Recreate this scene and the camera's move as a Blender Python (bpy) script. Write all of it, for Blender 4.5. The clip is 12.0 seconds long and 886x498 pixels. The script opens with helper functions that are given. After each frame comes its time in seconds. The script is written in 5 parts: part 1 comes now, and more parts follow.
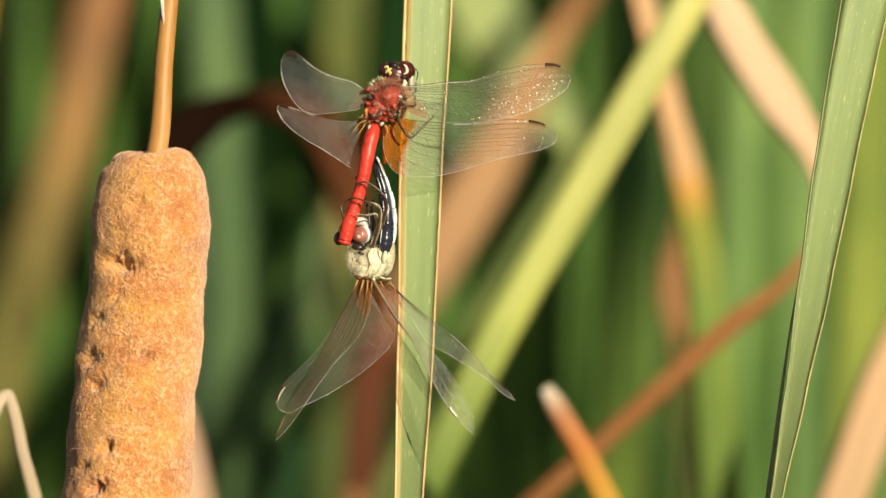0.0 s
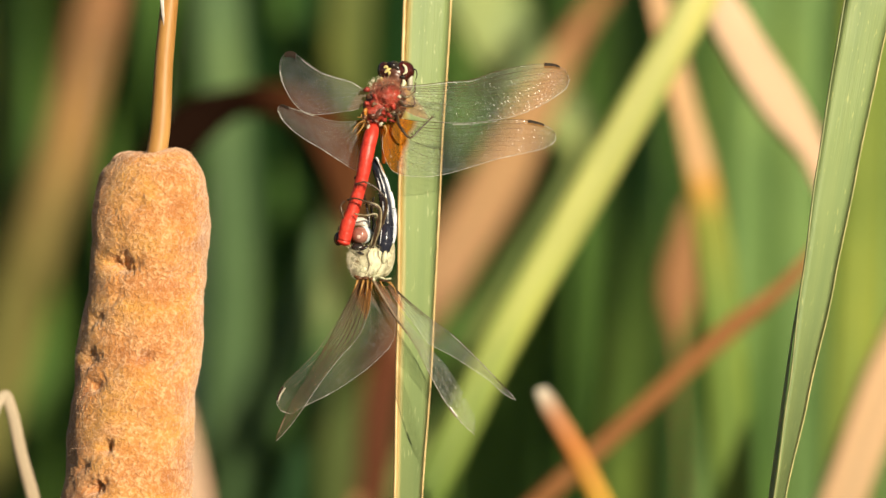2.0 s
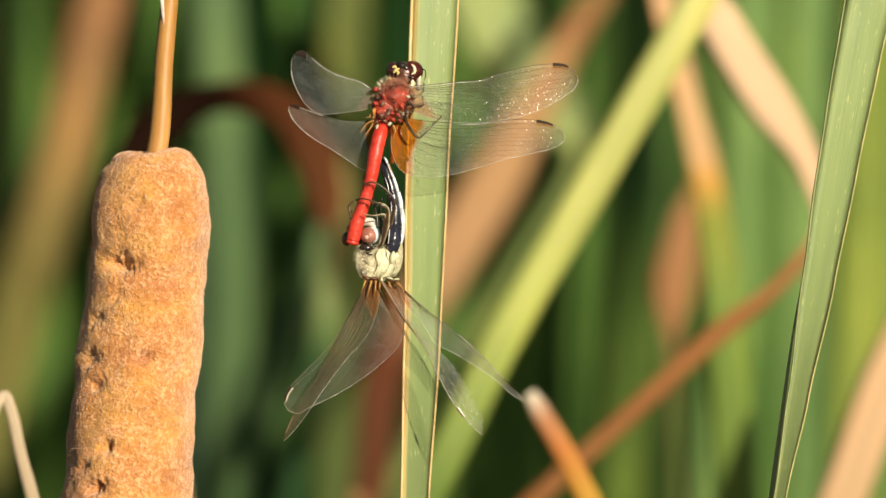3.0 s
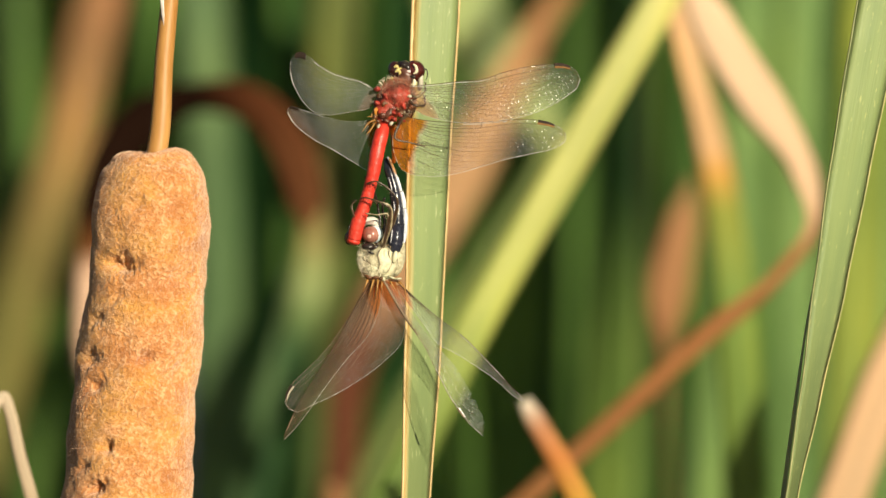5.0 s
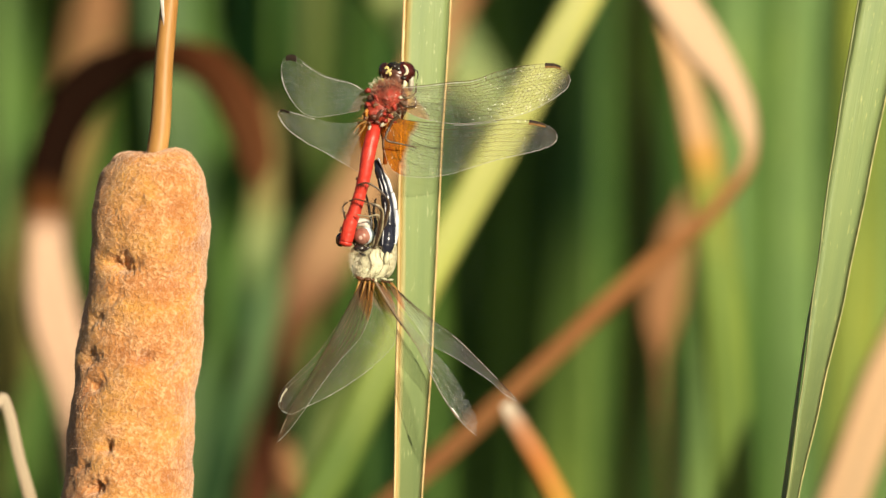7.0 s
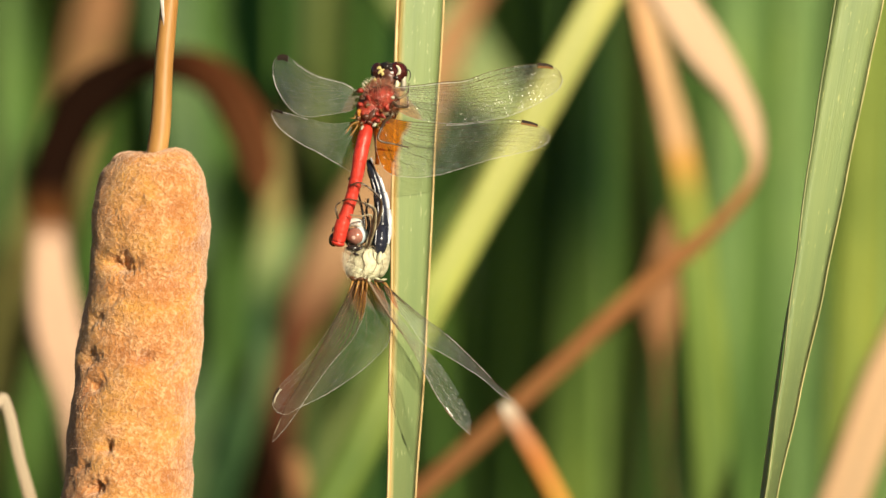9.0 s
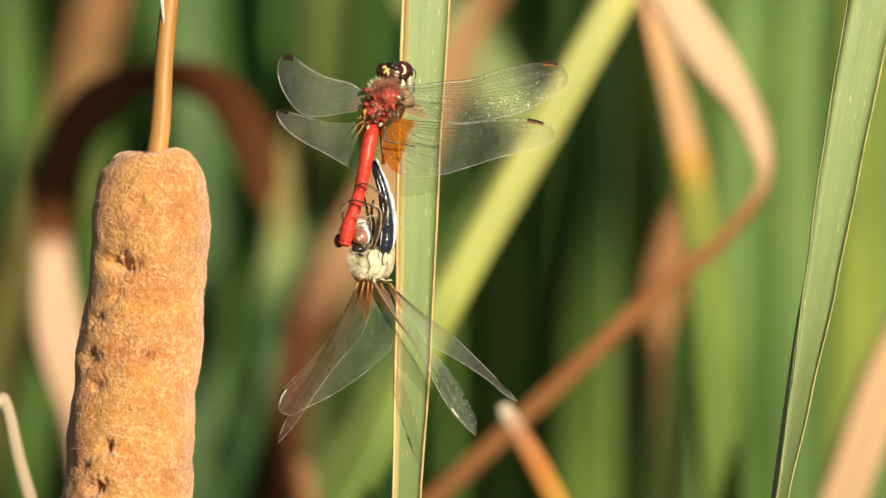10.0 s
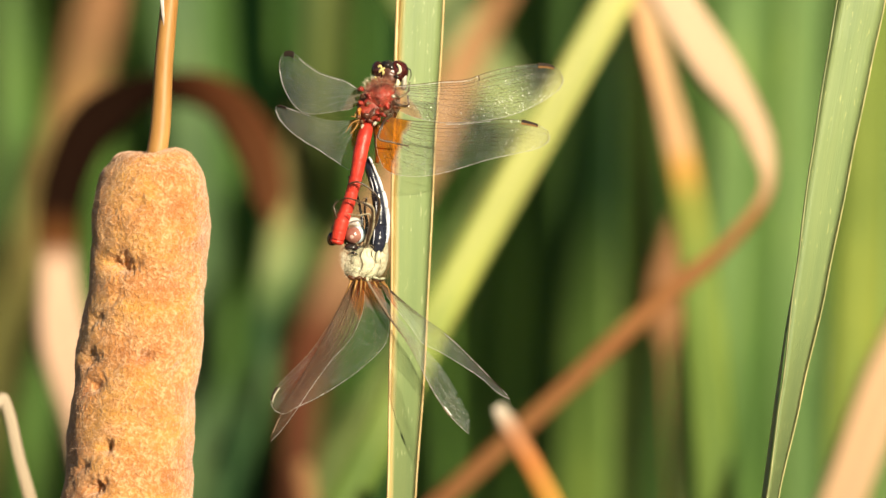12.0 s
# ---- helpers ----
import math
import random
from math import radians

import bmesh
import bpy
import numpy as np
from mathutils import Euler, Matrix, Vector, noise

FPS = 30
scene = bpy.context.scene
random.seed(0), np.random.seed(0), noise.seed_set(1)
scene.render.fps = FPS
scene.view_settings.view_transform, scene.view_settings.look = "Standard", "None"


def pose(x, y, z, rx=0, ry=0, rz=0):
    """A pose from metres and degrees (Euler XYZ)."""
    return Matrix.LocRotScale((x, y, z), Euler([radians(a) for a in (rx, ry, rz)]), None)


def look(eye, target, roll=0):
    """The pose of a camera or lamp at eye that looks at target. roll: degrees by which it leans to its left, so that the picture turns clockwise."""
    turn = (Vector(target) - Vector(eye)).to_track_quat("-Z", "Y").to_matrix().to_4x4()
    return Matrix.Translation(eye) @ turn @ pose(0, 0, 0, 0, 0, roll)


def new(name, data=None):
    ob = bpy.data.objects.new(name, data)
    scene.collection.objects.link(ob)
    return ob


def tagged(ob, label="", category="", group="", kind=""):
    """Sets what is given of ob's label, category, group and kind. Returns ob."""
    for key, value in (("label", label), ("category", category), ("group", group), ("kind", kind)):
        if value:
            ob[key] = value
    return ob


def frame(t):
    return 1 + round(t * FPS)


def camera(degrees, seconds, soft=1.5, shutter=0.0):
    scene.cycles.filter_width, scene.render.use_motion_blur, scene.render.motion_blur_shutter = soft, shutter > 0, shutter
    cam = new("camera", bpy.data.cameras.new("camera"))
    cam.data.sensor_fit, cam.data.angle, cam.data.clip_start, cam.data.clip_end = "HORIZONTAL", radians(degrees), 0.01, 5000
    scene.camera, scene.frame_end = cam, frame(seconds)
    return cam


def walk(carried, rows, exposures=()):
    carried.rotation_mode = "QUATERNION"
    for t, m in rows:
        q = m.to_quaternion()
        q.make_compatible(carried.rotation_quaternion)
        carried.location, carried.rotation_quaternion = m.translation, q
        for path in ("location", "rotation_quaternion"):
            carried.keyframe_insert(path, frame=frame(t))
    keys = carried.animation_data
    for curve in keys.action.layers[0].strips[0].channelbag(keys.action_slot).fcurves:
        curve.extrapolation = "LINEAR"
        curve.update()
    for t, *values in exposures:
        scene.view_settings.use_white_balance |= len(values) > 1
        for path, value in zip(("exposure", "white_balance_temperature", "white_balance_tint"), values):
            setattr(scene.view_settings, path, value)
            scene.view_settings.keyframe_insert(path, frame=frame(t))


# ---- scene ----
# A reed bed seen through a long lens on a tripod: a seed spike, two leaf blades and a pair
# of dragonflies lie in the plane of focus (y = 0); the rest of the bed sways behind it.
cam = camera(3.5, 12.0)
cam.data.dof.use_dof = True
cam.data.dof.focus_distance = 2.797
cam.data.dof.aperture_fstop = 12.0
STAND = pose(0, -2.8, 1.35, 90, 0, 0)
walk(cam, [(0.0, STAND), (12.0, STAND)], [(0.0, 0.0), (11.7, 0.0), (12.0, 0.18)])

# ---- light ----
SUN_FROM = Vector((0.44, -0.85, 0.28))
world = bpy.data.worlds.new("sky")
world.use_nodes = True
scene.world = world
sky = world.node_tree.nodes.new("ShaderNodeTexSky")
sky.sky_type = "NISHITA"
sky.sun_disc = False
sky.sun_elevation = math.atan2(SUN_FROM.z, math.hypot(SUN_FROM.x, SUN_FROM.y))
sky.sun_rotation = math.atan2(SUN_FROM.x, SUN_FROM.y)
world.node_tree.links.new(sky.outputs[0], world.node_tree.nodes["Background"].inputs[0])
world.node_tree.nodes["Background"].inputs[1].default_value = 0.06
sun = new("sun", bpy.data.lights.new("sun", "SUN"))
sun.data.energy = 6.6
sun.data.angle = radians(1.0)
sun.data.color = (1.0, 0.90, 0.68)
sun.matrix_world = look(SUN_FROM * 20, (0, 0, 0))


# ---- materials ----
class Nodes:
    """A short way to wire a node material."""

    def __init__(self, name):
        self.mat = bpy.data.materials.new(name)
        self.mat.use_nodes = True
        self.tree = self.mat.node_tree
        self.tree.nodes.clear()
        self.out = self.tree.nodes.new("ShaderNodeOutputMaterial")

    def add(self, kind, **inputs):
        n = self.tree.nodes.new(kind)
        for key, value in inputs.items():
            self.put(n, key.replace("_", " "), value)
        return n

    def put(self, n, key, value):
        slot = n.inputs[key]
        if isinstance(value, bpy.types.NodeSocket):
            self.tree.links.new(value, slot)
        else:
            slot.default_value = value

    def math(self, op, a, b=0.0):
        n = self.tree.nodes.new("ShaderNodeMath")
        n.operation = op
        for i, value in enumerate((a, b)):
            if isinstance(value, bpy.types.NodeSocket):
                self.tree.links.new(value, n.inputs[i])
            else:
                n.inputs[i].default_value = value
        return n.outputs[0]

    def ramp(self, fac, stops, smooth=False):
        n = self.tree.nodes.new("ShaderNodeValToRGB")
        if smooth:
            n.color_ramp.interpolation = "EASE"
        e = n.color_ramp.elements
        while len(e) < len(stops):
            e.new(0.5)
        for el, (p, c) in zip(e, stops):
            el.position, el.color = p, (*c, 1) if len(c) == 3 else c
        self.tree.links.new(fac, n.inputs[0])
        return n.outputs[0]

    def mix(self, fac, a, b, mode="MIX"):
        n = self.tree.nodes.new("ShaderNodeMix")
        n.data_type, n.blend_type = "RGBA", mode
        for i, value in ((0, fac), (6, a), (7, b)):
            if isinstance(value, bpy.types.NodeSocket):
                self.tree.links.new(value, n.inputs[i])
            elif i and len(value) == 3:
                n.inputs[i].default_value = (*value, 1)
            else:
                n.inputs[i].default_value = value
        return n.outputs[2]

    def blend(self, fac, a, b):
        n = self.tree.nodes.new("ShaderNodeMixShader")
        for i, value in ((0, fac), (1, a), (2, b)):
            if isinstance(value, bpy.types.NodeSocket):
                self.tree.links.new(value, n.inputs[i])
            else:
                n.inputs[i].default_value = value
        return n.outputs[0]

    def done(self, shader):
        self.tree.links.new(shader, self.out.inputs[0])
        return self.mat


def grey(v):
    return (v, v, v)


def leaf_material(name, along, edges=None, rough=0.5, through_light=0.22, streak=0.35, flecks=None, gloss=0.15, rib=None, blotch=0.0):
    """A ribbon leaf: colour along it, its two dried margins, long fibres and pale flecks."""
    k = Nodes(name)
    uv = k.tree.nodes.new("ShaderNodeUVMap")
    uv.uv_map = "leaf"
    sep = k.add("ShaderNodeSeparateXYZ", Vector=uv.outputs[0])
    u, v = sep.outputs[0], sep.outputs[1]
    tone = k.tree.nodes.new("ShaderNodeUVMap")
    tone.uv_map = "tone"
    base = k.ramp(k.add("ShaderNodeSeparateXYZ", Vector=tone.outputs[0]).outputs[1], along)
    fibre_at = k.add("ShaderNodeCombineXYZ", X=k.math("MULTIPLY", u, 26.0), Y=k.math("MULTIPLY", v, 46.0))
    fibre = k.add("ShaderNodeTexNoise", Vector=fibre_at.outputs[0], Scale=1.0, Detail=4.0, Roughness=0.65)
    fib = k.ramp(fibre.outputs[0], [(0.3, grey(1 - streak)), (0.55, grey(1.0)), (0.8, grey(1 + streak * 0.6))])
    col = k.mix(1.0, base, fib, "MULTIPLY")
    broad_at = k.add("ShaderNodeCombineXYZ", X=k.math("MULTIPLY", u, 2.2), Y=k.math("MULTIPLY", v, 24.0))
    broad = k.add("ShaderNodeTexNoise", Vector=broad_at.outputs[0], Scale=1.0, Detail=3.0)
    col = k.mix(0.6, col, k.ramp(broad.outputs[0], [(0.3, (0.72, 0.8, 0.7)), (0.7, (1.15, 1.1, 0.95))]), "MULTIPLY")
    if blotch:
        blotch_at = k.add("ShaderNodeCombineXYZ", X=k.math("MULTIPLY", u, 1.3), Y=k.math("MULTIPLY", v, 44.0), Z=k.tree.nodes.new("ShaderNodeObjectInfo").outputs["Random"])
        patch = k.add("ShaderNodeTexNoise", Vector=blotch_at.outputs[0], Scale=1.0, Detail=2.0, Roughness=0.6)
        col = k.mix(blotch, col, k.ramp(patch.outputs[0], [(0.32, (0.52, 0.62, 0.52)), (0.5, (1.0, 1.0, 1.0)), (0.68, (1.55, 1.35, 1.1))]), "MULTIPLY")
    if flecks:
        fleck_at = k.add("ShaderNodeCombineXYZ", X=k.math("MULTIPLY", u, 15.0), Y=k.math("MULTIPLY", v, 560.0))
        spot = k.add("ShaderNodeTexNoise", Vector=fleck_at.outputs[0], Scale=1.0, Detail=2.0)
        col = k.mix(k.ramp(spot.outputs[0], [(0.65, grey(0)), (0.72, grey(0.8))]), col, flecks)
    if rib:
        wav = k.math("ADD", u, k.math("MULTIPLY", k.math("SUBTRACT", broad.outputs[0], 0.5), 0.25))
        col = k.mix(k.ramp(wav, [(0.18, grey(0)), (0.36, grey(0.75)), (0.52, grey(0.75)), (0.66, grey(0))], True), col, k.mix(1.0, col, rib, "MULTIPLY"))
    if edges:
        wob = k.add("ShaderNodeTexNoise", Vector=broad_at.outputs[0], Scale=5.0, Detail=3.0)
        off = k.math("ADD", u, k.math("MULTIPLY", k.math("SUBTRACT", wob.outputs[0], 0.5), 0.12))
        col = k.mix(k.ramp(off, [(0.05, grey(0.85)), (0.11, grey(0.45)), (0.21, grey(0))]), col, edges)
    bump = k.add("ShaderNodeBump", Height=fibre.outputs[0], Strength=0.3, Distance=0.0006)
    skin = k.add("ShaderNodeBsdfPrincipled", Base_Color=col, Roughness=rough, Specular_IOR_Level=gloss, Normal=bump.outputs[0])
    glow = k.add("ShaderNodeBsdfTranslucent", Color=col)
    return k.done(k.blend(through_light, skin.outputs[0], glow.outputs[0]))


def skin_material(name, low, high, scale, rough=0.5, bump=0.3, dist=0.0003, metallic=0.0, coat=0.0, stretch=(1, 1, 1), span=(0.36, 0.64)):
    """Two colours broken up at two scales, with fine relief."""
    k = Nodes(name)
    pos = k.tree.nodes.new("ShaderNodeTexCoord").outputs["Object"]
    pos = k.add("ShaderNodeMapping", Vector=pos, Scale=stretch).outputs[0]
    fine = k.add("ShaderNodeTexNoise", Vector=pos, Scale=scale, Detail=5.0, Roughness=0.6)
    wide = k.add("ShaderNodeTexNoise", Vector=pos, Scale=scale * 0.17, Detail=3.0)
    both = k.math("ADD", k.math("MULTIPLY", fine.outputs[0], 0.6), k.math("MULTIPLY", wide.outputs[0], 0.4))
    col = k.ramp(both, [(span[0], low), (span[1], high)])
    b = k.add("ShaderNodeBump", Height=fine.outputs[0], Strength=bump, Distance=dist)
    s = k.add("ShaderNodeBsdfPrincipled", Base_Color=col, Roughness=rough, Metallic=metallic, Coat_Weight=coat, Normal=b.outputs[0])
    return k.done(s.outputs[0])


def spike_material():
    """Felted brown seed down: pale fibre tips over a darker ground, worn and stained in bands."""
    k = Nodes("seed_felt")
    pos = k.tree.nodes.new("ShaderNodeTexCoord").outputs["Object"]
    fine = k.add("ShaderNodeTexNoise", Vector=pos, Scale=1500.0, Detail=3.0, Roughness=0.6, Distortion=0.8)
    coarse = k.add("ShaderNodeTexNoise", Vector=pos, Scale=950.0, Detail=2.0, Distortion=0.9)
    tufts = k.add("ShaderNodeTexNoise", Vector=pos, Scale=190.0, Detail=4.0, Roughness=0.6)
    band = k.add("ShaderNodeTexNoise", Vector=k.add("ShaderNodeMapping", Vector=pos, Scale=(1, 1, 1.8)).outputs[0], Scale=75.0, Detail=3.0)
    col = k.ramp(band.outputs[0], [(0.32, (0.38, 0.125, 0.028)), (0.5, (0.49, 0.195, 0.04)), (0.62, (0.56, 0.26, 0.05)), (0.74, (0.45, 0.185, 0.06))])
    col = k.mix(k.ramp(tufts.outputs[0], [(0.40, grey(0)), (0.62, grey(0.5))]), col, (0.58, 0.26, 0.10))
    worn = k.ramp(tufts.outputs[0], [(0.34, grey(0.35)), (0.58, grey(1.0))])
    both = k.math("ADD", k.math("MULTIPLY", fine.outputs[0], 0.55), k.math("MULTIPLY", coarse.outputs[0], 0.45))
    pale = k.math("MULTIPLY", k.ramp(both, [(0.49, grey(0)), (0.58, grey(0.65))]), worn)
    col = k.mix(pale, col, (0.80, 0.47, 0.24))
    col = k.mix(k.ramp(both, [(0.36, grey(0.5)), (0.47, grey(0))]), col, (0.32, 0.12, 0.03))
    b = k.add("ShaderNodeBump", Height=both, Strength=1.0, Distance=0.0010)
    s = k.add("ShaderNodeBsdfPrincipled", Base_Color=col, Roughness=0.9, Sheen_Weight=0.5, Sheen_Roughness=0.45, Sheen_Tint=(1.0, 0.86, 0.76, 1), Normal=b.outputs[0])
    return k.done(s.outputs[0])


def membrane_material(name, amber_to, amber_amount, frost=0.08, tone=(0.66, 0.72, 0.78), gloss=0.012, rough=0.2):
    """Clear wrinkled wing film, scuffed in fine lines across it; amber near its root."""
    k = Nodes(name)
    uv = k.tree.nodes.new("ShaderNodeUVMap")
    uv.uv_map = "wing"
    sep = k.add("ShaderNodeSeparateXYZ", Vector=uv.outputs[0])
    s, c = sep.outputs[0], sep.outputs[1]
    pos = k.tree.nodes.new("ShaderNodeTexCoord").outputs["Object"]
    patch = k.add("ShaderNodeTexNoise", Vector=pos, Scale=260.0, Detail=3.0)
    near = k.math("SUBTRACT", s, k.math("MULTIPLY", c, 0.13))
    wob = k.math("ADD", near, k.math("MULTIPLY", k.math("SUBTRACT", patch.outputs[0], 0.5), amber_to * 0.9))
    amber = k.ramp(wob, [(0.0, grey(amber_amount)), (amber_to * 0.6, grey(amber_amount * 0.8)), (amber_to, grey(0))])
    deep = k.math("MINIMUM", k.math("MULTIPLY", amber, 2.0), 1.0)
    clear = k.add("ShaderNodeBsdfTransparent", Color=k.mix(deep, (0.97, 0.97, 0.95), (0.90, 0.36, 0.03)))
    film = k.add("ShaderNodeBsdfDiffuse", Color=k.mix(deep, tone, (0.34, 0.125, 0.012)))
    ripple = k.add("ShaderNodeTexNoise", Vector=pos, Scale=1400.0, Detail=2.0)
    b = k.add("ShaderNodeBump", Height=ripple.outputs[0], Strength=0.3, Distance=0.0002)
    shine = k.add("ShaderNodeBsdfGlossy", Color=(0.95, 0.93, 0.9, 1), Roughness=rough, Normal=b.outputs[0])
    scuff_at = k.add("ShaderNodeCombineXYZ", X=k.math("MULTIPLY", s, 75.0), Y=k.math("MULTIPLY", c, 9.0))
    scuff = k.add("ShaderNodeTexNoise", Vector=scuff_at.outputs[0], Scale=1.0, Detail=4.0, Roughness=0.7, Distortion=1.2)
    crease = k.math("MULTIPLY", k.ramp(scuff.outputs[0], [(0.40, grey(0.35)), (0.54, grey(0.6)), (0.70, grey(2.2))]), k.ramp(patch.outputs[0], [(0.3, grey(0.6)), (0.7, grey(1.4))]))
    milky = k.math("MULTIPLY", crease, frost)
    veil = k.blend(k.math("ADD", k.math("MULTIPLY", amber, 0.6), milky), clear.outputs[0], film.outputs[0])
    return k.done(k.blend(gloss, veil, shine.outputs[0]))


M_SPIKE = spike_material()
M_FUZZ = skin_material("seed_down", (0.60, 0.34, 0.19), (0.88, 0.64, 0.46), 400, 0.85)
M_CANE = skin_material("dry_flower_stem", (0.32, 0.14, 0.03), (0.58, 0.32, 0.10), 260, 0.46, 0.25, stretch=(1, 1, 0.2))
M_WHITE_DRY = skin_material("papery_sheath", (0.55, 0.46, 0.38), (0.8, 0.74, 0.68), 500, 0.6)
M_STEM = skin_material("green_stem", (0.10, 0.16, 0.04), (0.22, 0.27, 0.08), 160, 0.5, stretch=(1, 1, 0.15))
LEAF_GREEN = [(0.0, (0.18, 0.22, 0.09)), (0.4, (0.262, 0.332, 0.142)), (1.0, (0.27, 0.342, 0.148))]
M_BLADE = leaf_material("fresh_blade", LEAF_GREEN, (0.70, 0.42, 0.13), 0.42, 0.2, 0.05, (0.50, 0.53, 0.28), 0.4)
M_BLADE_B = leaf_material("fresh_blade_narrow", LEAF_GREEN, None, 0.42, 0.2, 0.07, (0.48, 0.50, 0.20), 0.4)
M_YELLOW = leaf_material("yellowing_leaf", [(0.0, (0.10, 0.17, 0.03)), (0.34, (0.14, 0.22, 0.05)), (0.43, (0.27, 0.35, 0.09)), (0.52, (0.48, 0.53, 0.15)), (0.62, (0.57, 0.58, 0.19)), (1.0, (0.60, 0.59, 0.24))], None, 0.4, 0.3, 0.4, rib=(1.2, 1.14, 1.4), blotch=0.35)
M_TAN = leaf_material("dry_tan_leaf", [(0.0, (0.20, 0.08, 0.03)), (0.4, (0.32, 0.135, 0.05)), (0.55, (0.42, 0.19, 0.08)), (0.64, (0.70, 0.46, 0.31)), (1.0, (0.80, 0.57, 0.42))], None, 0.6, 0.25, 0.2)
M_TURNING = leaf_material("turning_leaf", [(0.0, (0.10, 0.17, 0.03)), (0.38, (0.17, 0.25, 0.05)), (0.50, (0.30, 0.31, 0.05)), (0.555, (0.62, 0.32, 0.07)), (0.60, (0.66, 0.39, 0.21)), (1.0, (0.72, 0.46, 0.28))], None, 0.55, 0.25, 0.25, blotch=0.6)
M_RUST = leaf_material("rust_leaf", [(0.0, (0.20, 0.08, 0.03)), (0.5, (0.36, 0.165, 0.075)), (1.0, (0.38, 0.19, 0.09))], None, 0.65, 0.25)
M_RUSTY = leaf_material("olive_rust_leaf", [(0.0, (0.14, 0.155, 0.045)), (0.36, (0.19, 0.165, 0.05)), (0.5, (0.30, 0.20, 0.075)), (0.66, (0.36, 0.175, 0.085)), (1.0, (0.34, 0.16, 0.08))], None, 0.65, 0.25, blotch=0.8)
M_BROWN = leaf_material("brown_leaf", [(0.0, (0.10, 0.035, 0.015)), (0.35, (0.12, 0.032, 0.011)), (0.45, (0.48, 0.27, 0.15)), (0.64, (0.54, 0.30, 0.15)), (0.76, (0.46, 0.23, 0.11)), (0.86, (0.28, 0.12, 0.05)), (1.0, (0.10, 0.04, 0.02))], None, 0.6, 0.25)
# Near-black stops paint the bend's shade; tan and red-brown are the leaf's own.
M_ARCH = leaf_material("shade_bent_leaf", [(0.0, (0.56, 0.35, 0.25)), (0.355, (0.60, 0.385, 0.285)), (0.385, (0.12, 0.045, 0.015)), (0.43, (0.012, 0.005, 0.003)), (0.636, (0.012, 0.005, 0.003)), (0.727, (0.085, 0.028, 0.012)), (1.0, (0.13, 0.05, 0.022))], None, 0.85, 0.04, gloss=0.02)
M_RIM = skin_material("dried_rim", (0.42, 0.28, 0.10), (0.70, 0.50, 0.24), 500, 0.4, 0.3, 0.0002, stretch=(1, 1, 0.3))
M_RIM_PALE = skin_material("straw_rim", (0.26, 0.28, 0.10), (0.60, 0.50, 0.22), 700, 0.45, 0.4, 0.0002, stretch=(1, 1, 0.3))
M_RIM_GREEN = skin_material("pale_rim", (0.12, 0.15, 0.05), (0.34, 0.34, 0.14), 500, 0.4, 0.3, 0.0002, stretch=(1, 1, 0.3))
M_CORNER = leaf_material("pale_dry_leaf", [(0.0, (0.45, 0.24, 0.11)), (0.4, (0.66, 0.42, 0.26)), (1.0, (0.7, 0.45, 0.28))], None, 0.6, 0.25, 0.25)
M_STICK = leaf_material("broken_stalk", [(0.0, (0.44, 0.27, 0.04)), (0.40, (0.52, 0.28, 0.04)), (0.58, (0.50, 0.18, 0.05)), (0.74, (0.42, 0.18, 0.09)), (0.86, (0.50, 0.36, 0.28)), (1.0, (0.64, 0.56, 0.48))], None, 0.6, 0.1)
M_GREY = leaf_material("bleached_stalk", [(0.0, (0.45, 0.32, 0.22)), (1.0, (0.62, 0.50, 0.40))], None, 0.65, 0.1)
M_LIGHT = leaf_material("light_green_leaf", [(0.0, (0.15, 0.25, 0.07)), (1.0, (0.215, 0.345, 0.115))], None, 0.45, 0.3, blotch=0.8)
M_PALE_GREEN = leaf_material("pale_green_leaf", [(0.0, (0.20, 0.25, 0.08)), (0.5, (0.27, 0.34, 0.13)), (1.0, (0.30, 0.38, 0.16))], None, 0.45, 0.3, blotch=0.8)
M_COOL = leaf_material("grey_green_leaf", [(0.0, (0.06, 0.11, 0.04)), (0.4, (0.09, 0.16, 0.06)), (1.0, (0.18, 0.28, 0.125))], None, 0.45, 0.3, blotch=0.8)
# Upper half is coloured nearly black for the shaded gap between leaves.
M_SHADE_TOPPED = leaf_material("shade_topped_leaf", [(0.0, (0.15, 0.23, 0.05)), (0.38, (0.17, 0.26, 0.06)), (0.58, (0.03, 0.075, 0.02)), (1.0, (0.025, 0.06, 0.016))], None, 0.45, 0.3, blotch=0.8)
M_MID = leaf_material("green_leaf", [(0.0, (0.08, 0.16, 0.025)), (1.0, (0.10, 0.21, 0.04))], None, 0.5, 0.3, blotch=0.8)
# Shade among the reeds is put into this very dark green.
M_SHADE_GREEN = leaf_material("shade_green_leaf", [(0.0, (0.016, 0.050, 0.010)), (1.0, (0.018, 0.072, 0.017))], None, 0.6, 0.2, blotch=0.6)
M_OLIVE = leaf_material("olive_leaf", [(0.0, (0.20, 0.24, 0.04)), (1.0, (0.25, 0.33, 0.06))], None, 0.5, 0.25, blotch=0.8)
M_ORANGE = leaf_material("orange_leaf", [(0.0, (0.55, 0.26, 0.05)), (0.5, (0.72, 0.36, 0.06)), (1.0, (0.74, 0.40, 0.08))], None, 0.55, 0.3)
M_TIP = leaf_material("patchy_leaf", [(0.0, (0.02, 0.07, 0.02)), (0.50, (0.03, 0.08, 0.025)), (0.58, (0.16, 0.23, 0.08)), (0.64, (0.30, 0.36, 0.15)), (0.72, (0.30, 0.34, 0.13)), (0.78, (0.30, 0.25, 0.09)), (1.0, (0.32, 0.25, 0.09))], None, 0.5, 0.3)
